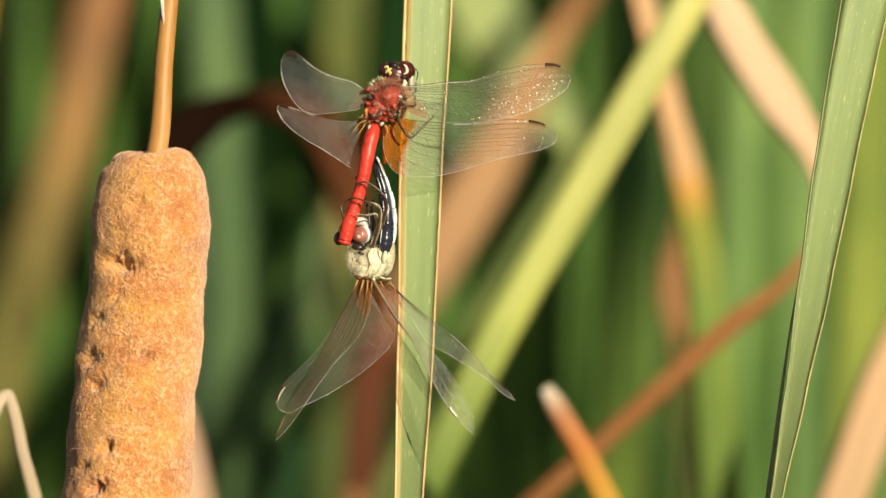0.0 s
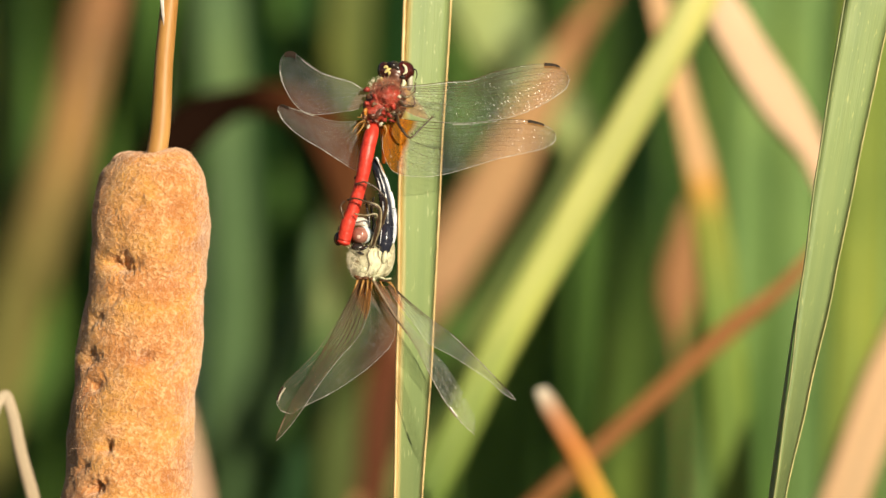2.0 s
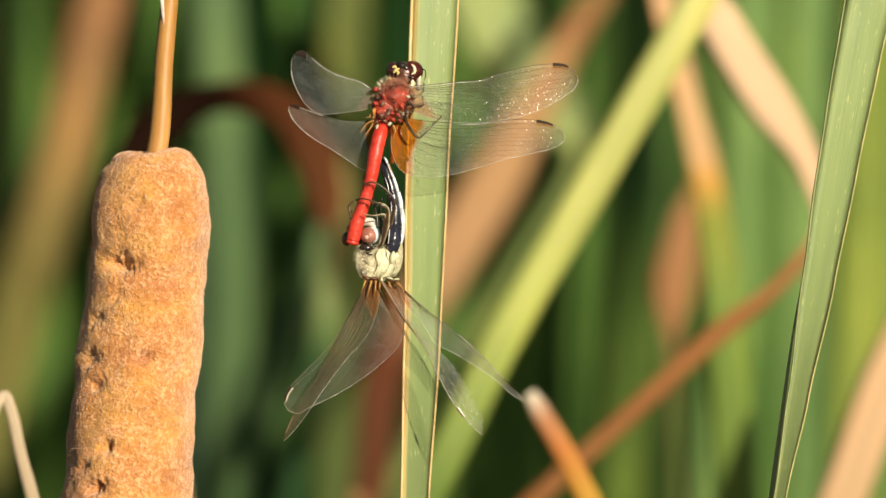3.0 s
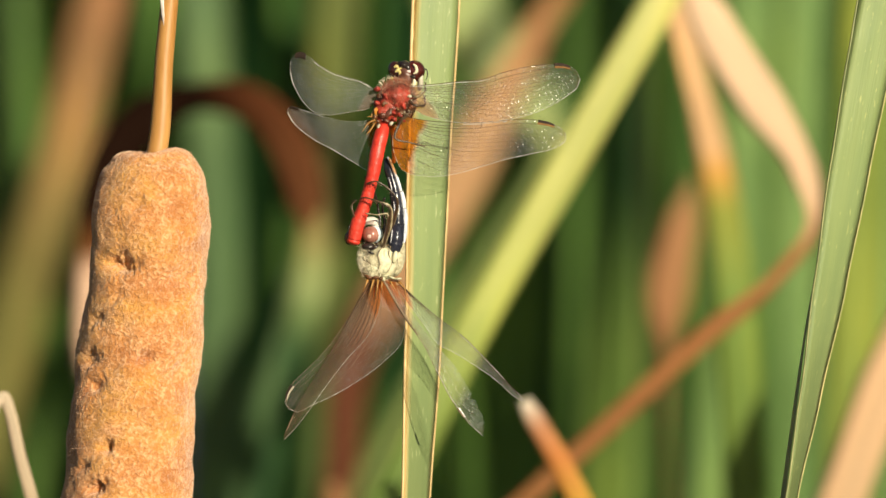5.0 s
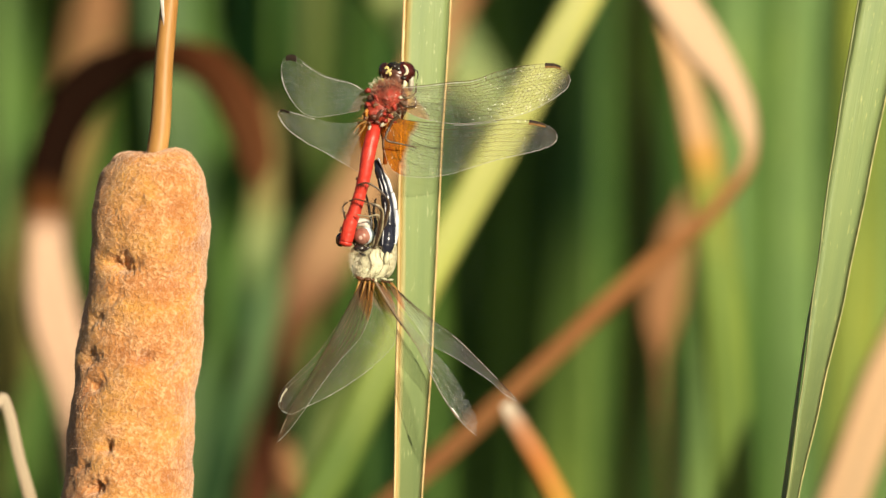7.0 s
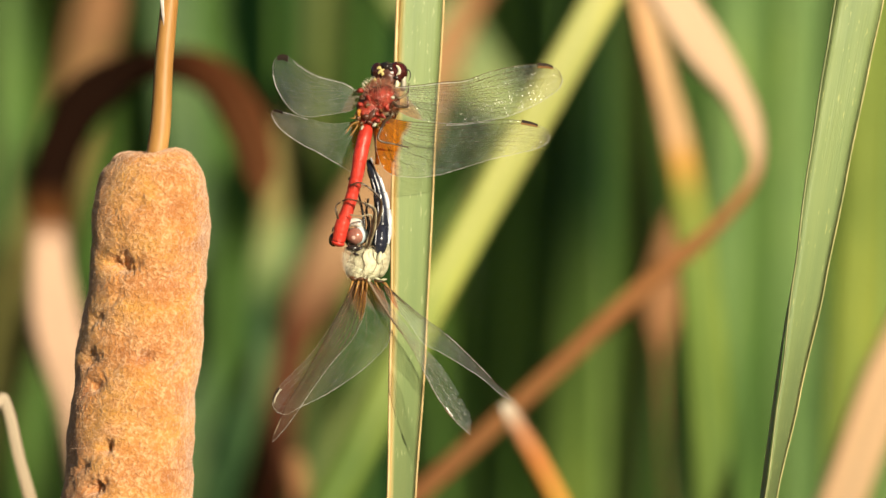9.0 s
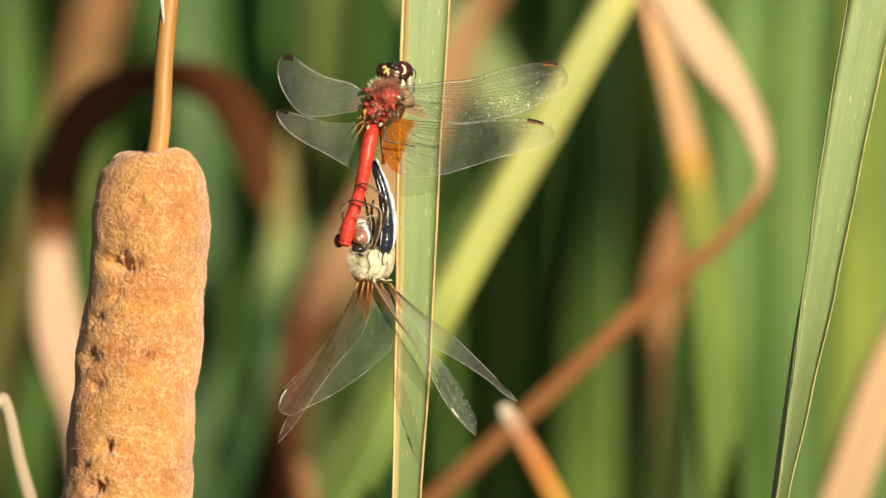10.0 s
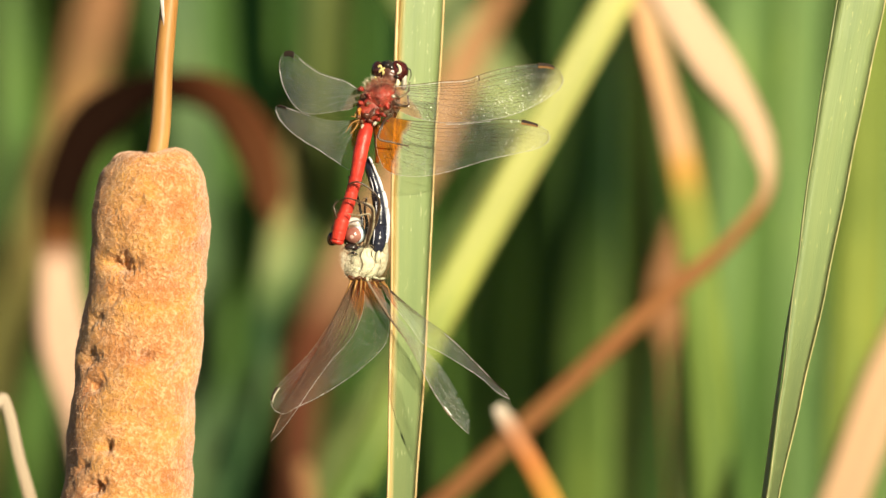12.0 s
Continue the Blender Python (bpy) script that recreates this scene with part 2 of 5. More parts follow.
M_KHAKI = leaf_material("khaki_leaf", [(0.0, (0.10, 0.13, 0.03)), (1.0, (0.17, 0.19, 0.045))], None, 0.5, 0.25, blotch=0.8)
M_MUD = skin_material("wet_mud", (0.025, 0.022, 0.014), (0.07, 0.06, 0.035), 14, 0.45, 0.8, 0.02)
M_RED = skin_material("red_abdomen", (0.44, 0.022, 0.012), (0.70, 0.055, 0.032), 900, 0.42, 0.5, 0.0003, coat=0.0)
M_THORAX = skin_material("russet_thorax", (0.030, 0.008, 0.006), (0.36, 0.045, 0.026), 420, 0.34, 1.0, 0.0007, span=(0.44, 0.56))
M_EYE_RED = skin_material("dark_red_eye", (0.03, 0.007, 0.005), (0.12, 0.016, 0.010), 300, 0.16, 0.1, 0.0001, coat=0.5)
M_HEAD = skin_material("brown_head", (0.03, 0.012, 0.008), (0.14, 0.05, 0.03), 600, 0.35, 0.4)
M_FACE_GREY = skin_material("grey_yellow_face", (0.30, 0.27, 0.2), (0.55, 0.5, 0.38), 700, 0.45)
M_EYE_DARK = skin_material("dark_brown_eye", (0.015, 0.007, 0.006), (0.09, 0.022, 0.014), 300, 0.18, 0.1, 0.0001, coat=0.4)
M_PLATE_PALE = skin_material("pale_plate", (0.34, 0.32, 0.18), (0.58, 0.56, 0.38), 400, 0.4)
M_EYE_PINK = skin_material("pink_eye_highlight", (0.55, 0.34, 0.27), (0.72, 0.5, 0.42), 400, 0.3)
M_FACE = skin_material("yellow_face", (0.36, 0.27, 0.07), (0.66, 0.55, 0.22), 900, 0.4)
M_BLACK = skin_material("black_chitin", (0.012, 0.009, 0.008), (0.035, 0.025, 0.02), 900, 0.25, 0.2, 0.0001)
M_LEG = skin_material("dark_leg", (0.02, 0.012, 0.008), (0.10, 0.06, 0.03), 900, 0.35)
M_LEG_PALE = skin_material("grey_brown_leg", (0.05, 0.035, 0.02), (0.24, 0.18, 0.10), 900, 0.35)
M_YELLOW_THORAX = skin_material("pale_yellow_thorax", (0.24, 0.19, 0.10), (0.60, 0.56, 0.38), 620, 0.55, 0.8, 0.0005, span=(0.34, 0.54))
M_WHITE = skin_material("pruinose_white", (0.20, 0.22, 0.27), (0.66, 0.67, 0.72), 600, 0.25, 0.3, 0.0002, stretch=(1, 1, 0.4), span=(0.36, 0.52))
M_EYE_PALE = skin_material("brown_grey_eye", (0.20, 0.06, 0.04), (0.42, 0.2, 0.15), 420, 0.12, 0.1, 0.0001, coat=0.6)
M_EYE_BLUE = skin_material("blue_grey_eye", (0.4, 0.5, 0.55), (0.66, 0.72, 0.74), 420, 0.2)
M_AMBER = skin_material("amber_body", (0.28, 0.09, 0.015), (0.52, 0.22, 0.04), 700, 0.4)
M_VEIN = skin_material("brown_vein", (0.03, 0.015, 0.008), (0.10, 0.05, 0.022), 600, 0.85)
# On the wing rims this pale tone stands for glints.
M_VEIN_PALE = skin_material("pale_vein", (0.26, 0.25, 0.22), (0.62, 0.60, 0.55), 900, 0.3)
M_VEIN_AMBER = skin_material("amber_vein", (0.26, 0.12, 0.03), (0.42, 0.22, 0.06), 600, 0.4)
M_JOINT = skin_material("wing_joint", (0.03, 0.012, 0.006), (0.17, 0.065, 0.022), 900, 0.4, 0.6, 0.0004)
M_VEIN_FILM = skin_material("grey_vein", (0.14, 0.13, 0.09), (0.34, 0.34, 0.28), 300, 0.7)
M_VEIN_SOFT = skin_material("soft_brown_vein", (0.09, 0.055, 0.03), (0.27, 0.20, 0.13), 300, 0.8)
M_STIGMA = skin_material("wing_spot_edge", (0.008, 0.005, 0.003), (0.035, 0.018, 0.008), 900, 0.9)
M_HAIR = skin_material("pale_hair", (0.66, 0.58, 0.40), (0.85, 0.78, 0.60), 600, 0.6)
M_HAIR_RED = skin_material("rusty_hair", (0.30, 0.09, 0.05), (0.5, 0.22, 0.13), 600, 0.6)
M_CREAM = skin_material("cream_face", (0.55, 0.53, 0.44), (0.82, 0.80, 0.72), 500, 0.4)
M_BLUE_BLACK = skin_material("blue_black_rings", (0.008, 0.008, 0.012), (0.03, 0.032, 0.05), 700, 0.25, 0.3, 0.0002, stretch=(1, 1, 0.4))
M_LEG_TAN = skin_material("tan_leg", (0.16, 0.12, 0.06), (0.50, 0.42, 0.28), 900, 0.4)
M_FORE = membrane_material("forewing_film", 0.05, 0.35, 0.06, gloss=0.0035, rough=0.12)
M_HIND = membrane_material("hindwing_film", 0.15, 0.85, 0.06, gloss=0.004, rough=0.13)
# Sheen on the left wings is put into these two milkier films.
M_SHEEN_FORE = membrane_material("sheen_milky_forewing_film", 0.06, 0.3, 0.095)
M_SHEEN_HIND = membrane_material("sheen_milky_hindwing_film", 0.12, 0.6, 0.08)
M_FEMALE = membrane_material("amber_rooted_film", 0.07, 0.4, 0.052, gloss=0.006)
M_PLEAT = membrane_material("pleated_film", 0.09, 0.45, 0.065, (0.62, 0.48, 0.38), 0.006)
M_SILVER = membrane_material("silvery_film", 0.06, 0.4, 0.10, gloss=0.006)
M_KNOB = skin_material("dark_red_knob", (0.10, 0.010, 0.008), (0.48, 0.05, 0.028), 900, 0.4, 0.8, 0.0005)
M_CHEEK = skin_material("cream_cheek", (0.50, 0.44, 0.26), (0.78, 0.72, 0.52), 700, 0.4)
M_SPOT = skin_material("ochre_spot", (0.10, 0.045, 0.012), (0.26, 0.13, 0.035), 900, 0.9)


# ---- shared builders ----
def mesh_from(name, verts, faces, material, smooth=True, uvs=None, uv_name="leaf"):
    me = bpy.data.meshes.new(name)
    me.from_pydata(verts, [], faces)
    me.materials.append(material)
    if uvs is not None:
        flat = np.array([uvs[i] for f in faces for i in f], dtype=np.float32)
        me.uv_layers.new(name=uv_name).data.foreach_set("uv", np.ascontiguousarray(flat[:, :2]).ravel())
        if flat.shape[1] > 2:
            me.uv_layers.new(name="tone").data.foreach_set("uv", np.ascontiguousarray(flat[:, (0, 2)]).ravel())
    if smooth:
        me.polygons.foreach_set("use_smooth", [True] * len(me.polygons))
    me.update()
    return me


def thing(name, at, label, category, group=""):
    ob = new(name)
    ob.location = at
    return tagged(ob, label, category, group)


def piece(name, verts, faces, material, parent, origin, label="", smooth=True, uvs=None, uv_name="leaf"):
    """One mesh under a thing or a part; verts are in world metres, origin is the thing's place."""
    o = Vector(origin)
    ob = new(name, mesh_from(name, [Vector(v) - o for v in verts], faces, material, smooth, uvs, uv_name))
    ob.parent = parent
    return tagged(ob, label)


def curve_points(points, per=10):
    """A smooth line through points, even where they lie unevenly, with its fraction along the list."""
    p = [Vector(q) for q in points]
    n = len(p)
    d = [max((p[i + 1] - p[i]).length, 1e-9) for i in range(n - 1)]
    tan = []
    for i in range(n):
        if i == 0:
            tan.append((p[1] - p[0]) / d[0])
        elif i == n - 1:
            tan.append((p[-1] - p[-2]) / d[-1])
        else:
            a, b = (p[i] - p[i - 1]) / d[i - 1], (p[i + 1] - p[i]) / d[i]
            tan.append((a * d[i] + b * d[i - 1]) / (d[i] + d[i - 1]))
    out = []
    for i in range(n - 1):
        for j in range(per):
            s = j / per
            h = (2 * s**3 - 3 * s**2 + 1, s**3 - 2 * s**2 + s, -2 * s**3 + 3 * s**2, s**3 - s**2)
            out.append((p[i] * h[0] + tan[i] * (d[i] * h[1]) + p[i + 1] * h[2] + tan[i + 1] * (d[i] * h[3]), i + s))
    out.append((p[-1], n - 1.0))
    return out


def along(values, f):
    i = min(int(f), len(values) - 2)
    s = f - i
    s = s * s * (3 - 2 * s)
    return values[i] * (1 - s) + values[i + 1] * s


def ribbon(points, widths, twists, thick, per=10, wave=0.0, seed=0):
    """A leaf: a lens-shaped section, flat behind and keeled in front, swept along a line."""
    line = curve_points(points, per)
    n = len(line)
    section = [(-0.5, 0.0), (-0.42, -0.30), (-0.2, -0.62), (0.0, -0.70), (0.2, -0.62), (0.42, -0.30), (0.5, 0.0), (0.3, 0.16), (0.0, 0.2), (-0.3, 0.16)]
    across = [0.0, 0.08, 0.3, 0.5, 0.7, 0.92, 1.0, 0.8, 0.5, 0.2]
    m = len(section)
    verts, uvs, faces = [], [], []
    far = 0.0
    for i, (c, f) in enumerate(line):
        t = (line[min(i + 1, n - 1)][0] - line[max(i - 1, 0)][0]).normalized()
        side = Vector((0, 1, 0)).cross(t)
        if side.length < 0.05:
            side = Vector((1, 0, 0))
        side.normalize()
        side = Matrix.Rotation(radians(along(twists, f)), 3, t) @ side
        front = t.cross(side)
        w, th = along(widths, f), thick * min(1.0, along(widths, f) / max(widths) * 1.3)
        if i:
            far += (c - line[i - 1][0]).length
        for (a, b), u in zip(section, across):
            jig = wave * w * noise.noise((a * 2 + seed, far * 40, seed * 3.1)) if wave else 0.0
            verts.append(c + side * (a * w) + front * (-b * th + jig))
            uvs.append((u, far / 2.0, f / (len(points) - 1)))
        if i:
            for j in range(m):
                k = (j + 1) % m
                faces.append(((i - 1) * m + j, (i - 1) * m + k, i * m + k, i * m + j))
    faces.append(tuple(range(m - 1, -1, -1)))
    faces.append(tuple((n - 1) * m + j for j in range(m)))
    return verts, faces, uvs


def leaf(name, label, points, widths, twists, material, thick=0.0016, per=10, wave=0.0, group="leaves of the reed bed", category="leaf", cut=None):
    """One leaf of the bed, rooted in the mud at its first point; cut = (share of its length, lower part, upper part and its label)."""
    verts, faces, uvs = ribbon(points, widths, twists, thick, per, wave, len(bpy.data.objects))
    o = Vector(points[0])
    if cut is None:
        ob = new(name, mesh_from(name, [v - o for v in verts], faces, material, True, uvs))
        ob.location = o
        return tagged(ob, label, category, group)
    ob = thing(name, o, label, category, group)
    m = 10
    row = round(cut[0] * per * (len(points) - 1))
    low = [f for f in faces if max(f) < (row + 1) * m]
    high = [tuple(i - row * m for i in f) for f in faces if min(f) >= row * m]
    piece(cut[1], verts[:(row + 1) * m], low, material, ob, o, "", True, uvs[:(row + 1) * m])
    piece(cut[2], verts[row * m:], high, material, ob, o, cut[3], True, uvs[row * m:])
    return ob


def tube(points, radii, sides=10, per=6, flat=1.0, cap=True):
    """A round limb along a line, its radius given at each point; flat squashes it front to back."""
    line = curve_points(points, per)
    verts, faces = [], []
    n = len(line)
    for i, (c, f) in enumerate(line):
        t = (line[min(i + 1, n - 1)][0] - line[max(i - 1, 0)][0]).normalized()
        a = t.cross(Vector((0, 1, 0)))
        if a.length < 0.05:
            a = Vector((1, 0, 0))
        a.normalize()
        b = a.cross(t)
        r = along(radii, f)
        for j in range(sides):
            w = 2 * math.pi * j / sides
            verts.append(c + a * (r * math.cos(w)) + b * (r * flat * math.sin(w)))
        if i:
            for j in range(sides):
                k = (j + 1) % sides
                faces.append(((i - 1) * sides + j, (i - 1) * sides + k, i * sides + k, i * sides + j))
    if cap:
        faces.append(tuple(range(sides - 1, -1, -1)))
        faces.append(tuple((n - 1) * sides + j for j in range(sides)))
    return verts, faces


def blob(centre, axes, turn=0.0, rough=0.0, freq=900.0, rings=18, sides=24, lean=0.0):
    """A rounded body with three half-axes, rolled in the picture plane by turn degrees and uneven by rough."""
    m = Matrix.Rotation(radians(turn), 3, "Y") @ Matrix.Rotation(radians(lean), 3, "Z")
    c = Vector(centre)
    verts, faces = [], []
    for i in range(rings + 1):
        p = math.pi * i / rings
        for j in range(sides):
            w = 2 * math.pi * j / sides
            q = Vector((math.sin(p) * math.cos(w), math.sin(p) * math.sin(w), math.cos(p)))
            v = Vector((q.x * axes[0], q.y * axes[1], q.z * axes[2]))
            if rough:
                v *= 1 + rough * noise.noise((c + v) * freq)
            verts.append(c + m @ v)
        if i:
            for j in range(sides):
                k = (j + 1) % sides
                faces.append(((i - 1) * sides + j, i * sides + j, i * sides + k, (i - 1) * sides + k))
    return verts, faces


def joined(*shapes):
    verts, faces = [], []
    for v, f in shapes:
        o = len(verts)
        verts += list(v)
        faces += [tuple(i + o for i in q) for q in f]
    return verts, faces


# ---- ground ----
def ground():
    n, verts, faces = 90, [], []
    edge = [-1 + 2 * i / n for i in range(n + 1)]
    edge = [math.copysign(abs(e) ** 4 * 1500 + abs(e) * 4, e) for e in edge]
    for y in edge:
        for x in edge:
            near = max(0.0, 1 - math.hypot(x, y) / 8)
            verts.append((x, y, -0.02 + near * 0.03 * noise.noise((x * 1.7, y * 1.7, 4.0)) - 0.02 * near))
    for i in range(n):
        for j in range(n):
            a = i * (n + 1) + j
            faces.append((a, a + 1, a + n + 2, a + n + 1))
    return tagged(new("ground", mesh_from("ground", verts, faces, M_MUD)), "dark wet mud of a marsh edge", "ground", kind="structure")


ground()


# ---- seed spike ----
def cattail():
    root = Vector((-0.045, 0.0, 0.0))
    ob = thing("cattail", root, "tall cattail with a plump velvety orange-brown seed spike", "cattail")
    top = 1.35 + 0.01921

    def axis(z):
        """Where the spike's middle lies at height z."""
        d = 1.3981 - z
        rows = [(-0.05, -0.05587), (0.0327, -0.05620), (0.0436, -0.05631), (0.0546, -0.05707), (0.0655, -0.05838), (0.0764, -0.05969), (0.0873, -0.06056), (0.0963, -0.06089), (0.15, -0.06220)]
        for (a, xa), (b, xb) in zip(rows, rows[1:]):
            if d <= b:
                s = max(0.0, (d - a) / (b - a))
                return xa + (xb - xa) * s
        return rows[-1][1]

    # profile from the shoulder's dimple down to the rounded foot: radius and drop from the top
    prof = [(0.00142, 0.00284), (0.00240, 0.00131), (0.00371, 0.00033), (0.00546, 0.00022), (0.00720, 0.00098), (0.00829, 0.00240), (0.00960, 0.00415), (0.01048, 0.00698), (0.01113, 0.01091), (0.01151, 0.01473),
            (0.01129, 0.02019), (0.01135, 0.02564), (0.01178, 0.03164), (0.01184, 0.03710), (0.01178, 0.04583), (0.01200, 0.05456), (0.01255, 0.06329), (0.01299, 0.06984), (0.01309, 0.08293), (0.01266, 0.09821), (0.01178, 0.11021), (0.00928, 0.11567), (0.00546, 0.11840), (0.00218, 0.11916)]
    line = curve_points([(r, 0, -d) for r, d in prof], 14)
    sides = 260
    dents = [(-0.58, 0.02215, 0.0036, 0.0018), (-0.40, 0.02335, 0.0028, 0.0015), (-0.72, 0.02117, 0.0016, 0.0014), (-0.50, 0.02859, 0.0011, 0.0012), (0.12, 0.04005, 0.0022, 0.0013), (-0.37, 0.05740, 0.0032, 0.0012),
             (-0.51, 0.06504, 0.0036, 0.0014), (-0.69, 0.04518, 0.0018, 0.0014), (-0.85, 0.03274, 0.0014, 0.0014), (-0.95, 0.04037, 0.0016, 0.0018), (0.62, 0.02455, 0.0009, 0.0022), (0.75, 0.04278, 0.0010, 0.0026), (-0.1, 0.05238, 0.0008, 0.0022),
             (-0.8, 0.06111, 0.0013, 0.0012), (0.35, 0.01309, 0.0005, 0.0025), (-0.19, 0.01058, 0.0011, 0.0018), (0.2, 0.05456, 0.0007, 0.0025), (-0.3, 0.03601, 0.0007, 0.0024)]
    verts, faces, outs = [], [], []
    for i, (c, f) in enumerate(line):
        for j in range(sides):
            w = 2 * math.pi * j / sides
            out = Vector((math.sin(w), -math.cos(w), 0))
            r, d = max(c.x, 0.0008), -c.z
            z = top - d
            crown = max(0.0, 1 - d / 0.012)
            z += crown * (0.0004 * math.sin(w) - 0.0011 * math.exp(-((w if w < math.pi else w - 2 * math.pi) / 0.38) ** 2) * (1 if r < 0.006 else 0.25))
            q = Vector((math.sin(w) * r, -math.cos(w) * r, z))
            lump = 0.00060 * noise.noise(q * 120) + 0.00030 * noise.noise(q * 260) + 0.00016 * noise.noise(q * 420) + 0.00014 * noise.noise(q * 1300)
            wr = w if w < math.pi else w - 2 * math.pi
            for a, dd, deep, size in dents:
                gx, gz = (wr - a) * r, d - dd
                if gx * gx + gz * gz < 40 * size * size:
                    gx += 0.0007 * noise.noise(q * 480) + 0.0005 * noise.noise(q * 1300)
                    gz += 0.0009 * noise.noise(q * 480 + Vector((7, 3, 1))) + 0.0005 * noise.noise(q * 1300 + Vector((2, 8, 5))) + 0.2 * gx
                    lump -= 0.85 * deep * math.exp(-(gx * gx * 0.45 + gz * gz * 1.6) / (size * size))
            fade = min(1.0, r / 0.006)
            p = Vector((axis(z), 0.0, z)) + out * (r + lump * fade)
            verts.append(p)
            outs.append(out)
        if i:
            for j in range(sides):
                k = (j + 1) % sides
                faces.append(((i - 1) * sides + j, i * sides + j, i * sides + k, (i - 1) * sides + k))
    piece("seed_spike", verts, faces, M_SPIKE, ob, root, "velvety orange-brown seed spike with small pits")
    # loose down standing off the felt
    rnd = random.Random(3)
    fv, ff = [], []
    for _ in range(60000):
        i = rnd.randrange(sides, len(verts) - sides * 30)
        p, o = verts[i], outs[i]
        if o.y > 0.35:
            continue
        lean = Vector((rnd.gauss(0, 0.8), rnd.gauss(0, 0.8), rnd.gauss(0.1, 0.9)))
        tip = p + (o * 0.6 + lean).normalized() * rnd.uniform(0.00015, 0.00050)
        a = Vector((rnd.gauss(0, 1), rnd.gauss(0, 1), rnd.gauss(0, 1))).normalized() * 0.000030
        b = o.cross(a).normalized() * 0.000030
        n = len(fv)
        fv += [p - o * 0.0001 + a, p - o * 0.0001 - a + b, p - o * 0.0001 - b, tip]
        ff += [(n, n + 1, n + 3), (n + 1, n + 2, n + 3), (n + 2, n, n + 3)]
    tagged(piece("loose_down", fv, ff, M_FUZZ, ob, root, "", False), kind="stuff")
    v, f = tube([(-0.0567, 0, 1.362), (-0.05511, 0.0000, 1.36953), (-0.05380, 0.0000, 1.38721), (-0.05260, 0.0000, 1.40030), (-0.05107, 0.0000, 1.43086), (-0.04954, 0.0000, 1.47451)], [0.00202, 0.00202, 0.00180, 0.00169, 0.00142, 0.00076], 20, 12)
    piece("flower_stem", v, f, M_CANE, ob, root, "thin glossy amber flower stem")
    piece("sheath_scrap", *ribbon([(-0.05442, -0.0016, 1.40464), (-0.05431, -0.0016, 1.39918), (-0.05409, -0.0018, 1.39569), (-0.05387, -0.0016, 1.39286)], [0.00065, 0.00087, 0.00076, 0.00011], [0, 20, 30, 40], 0.0002, 6)[:2], M_WHITE_DRY, ob, root, "papery white scrap of dry sheath")
    v, f = tube([root - Vector((0, 0, 0.05)), root + Vector((0, 0, 0.5)), (-0.06, 0, 1.0), (-0.062, 0, 1.27)], [0.008, 0.007, 0.0055, 0.005], 16, 10)
    piece("stem", v, f, M_STEM, ob, root)
    return ob


CATTAIL = cattail()

# ---- the two leaf blades in focus ----
def split_leaf(label, points, widths, twists, blade_mat, edge_mat, far_mat, thick, edge):
    """A leaf in parts: the green blade and the two dried rims bound to its sides."""
    o = Vector(points[0])
    ob = thing("cattail_leaf", o, label, "leaf", "leaves in focus")
    v, f, u = ribbon(points, widths, twists, thick, 24)
    piece("blade", v, f, blade_mat, ob, o, "", True, u)
    m = 10
    for side, w, mat in ((0, edge[0], edge_mat), (6, edge[1], far_mat)):
        vv, ff = [], []
        rows = len(v) // m
        for i in range(rows):
            a, b = v[i * m + side], v[i * m + (6 - side)]
            d = (b - a).normalized()
            t = (v[min(i + 1, rows - 1) * m + side] - v[max(i - 1, 0) * m + side]).normalized()
            n = d.cross(t).normalized() * (-1 if side == 0 else 1)
            if n.y > 0:
                n = -n
            jig = w * (1 + 0.25 * noise.noise((i * 0.7, side, 3.3)))
            for p in (a - d * 0.00008 + n * 0.0001, a + d * jig * 0.5 + n * 0.00020, a + d * jig + n * 0.00012, a + d * jig - n * 0.0001, a - d * 0.00008 - n * 0.0002):
                vv.append(p)
            if i:
                for j in range(5):
                    k = (j + 1) % 5
                    ff.append(((i - 1) * 5 + j, (i - 1) * 5 + k, i * 5 + k, i * 5 + j))
        piece("dried_rim", vv, ff, mat, ob, o, "thin dried rim")
    return ob


BLADE = split_leaf("upright green leaf with dried orange margins, dragonflies clinging to it",
                   [(-0.020, 0.012, -0.03), (-0.00678, 0.0080, 1.29977), (-0.00536, 0.0080, 1.33260), (-0.00438, 0.0080, 1.36543), (-0.00295, 0.0080, 1.39826), (-0.00153, 0.0100, 1.43115), (0.012, 0.02, 2.0)],
                   [0.0085, 0.0092, 0.0094, 0.0096, 0.0096, 0.0090, 0.002], [60, 54, 42, 32, 16, 8, 0], M_BLADE, M_RIM, M_RIM, 0.0006, (0.0005, 0.0003))
BLADE_B = split_leaf("leaning green leaf turning nearly edge-on low down",
                     [(0.02, 0.0, -0.03), (0.06465, 0.0, 1.30319), (0.06803, 0.0, 1.32174), (0.07185, 0.0, 1.34356), (0.07551, 0.0, 1.36539), (0.07949, 0.0, 1.38721), (0.08162, 0.0, 1.39812), (0.0845, 0.0, 1.4130), (0.0870, 0.0, 1.4240)],
                     [0.0090, 0.0096, 0.0096, 0.0096, 0.0096, 0.0096, 0.0095, 0.0060, 0.0008], [80, 75, 64, 48, 35, 23, 12, 8, 4], M_BLADE_B, M_RIM_GREEN, M_RIM_PALE, 0.0006, (0.00016, 0.00022))
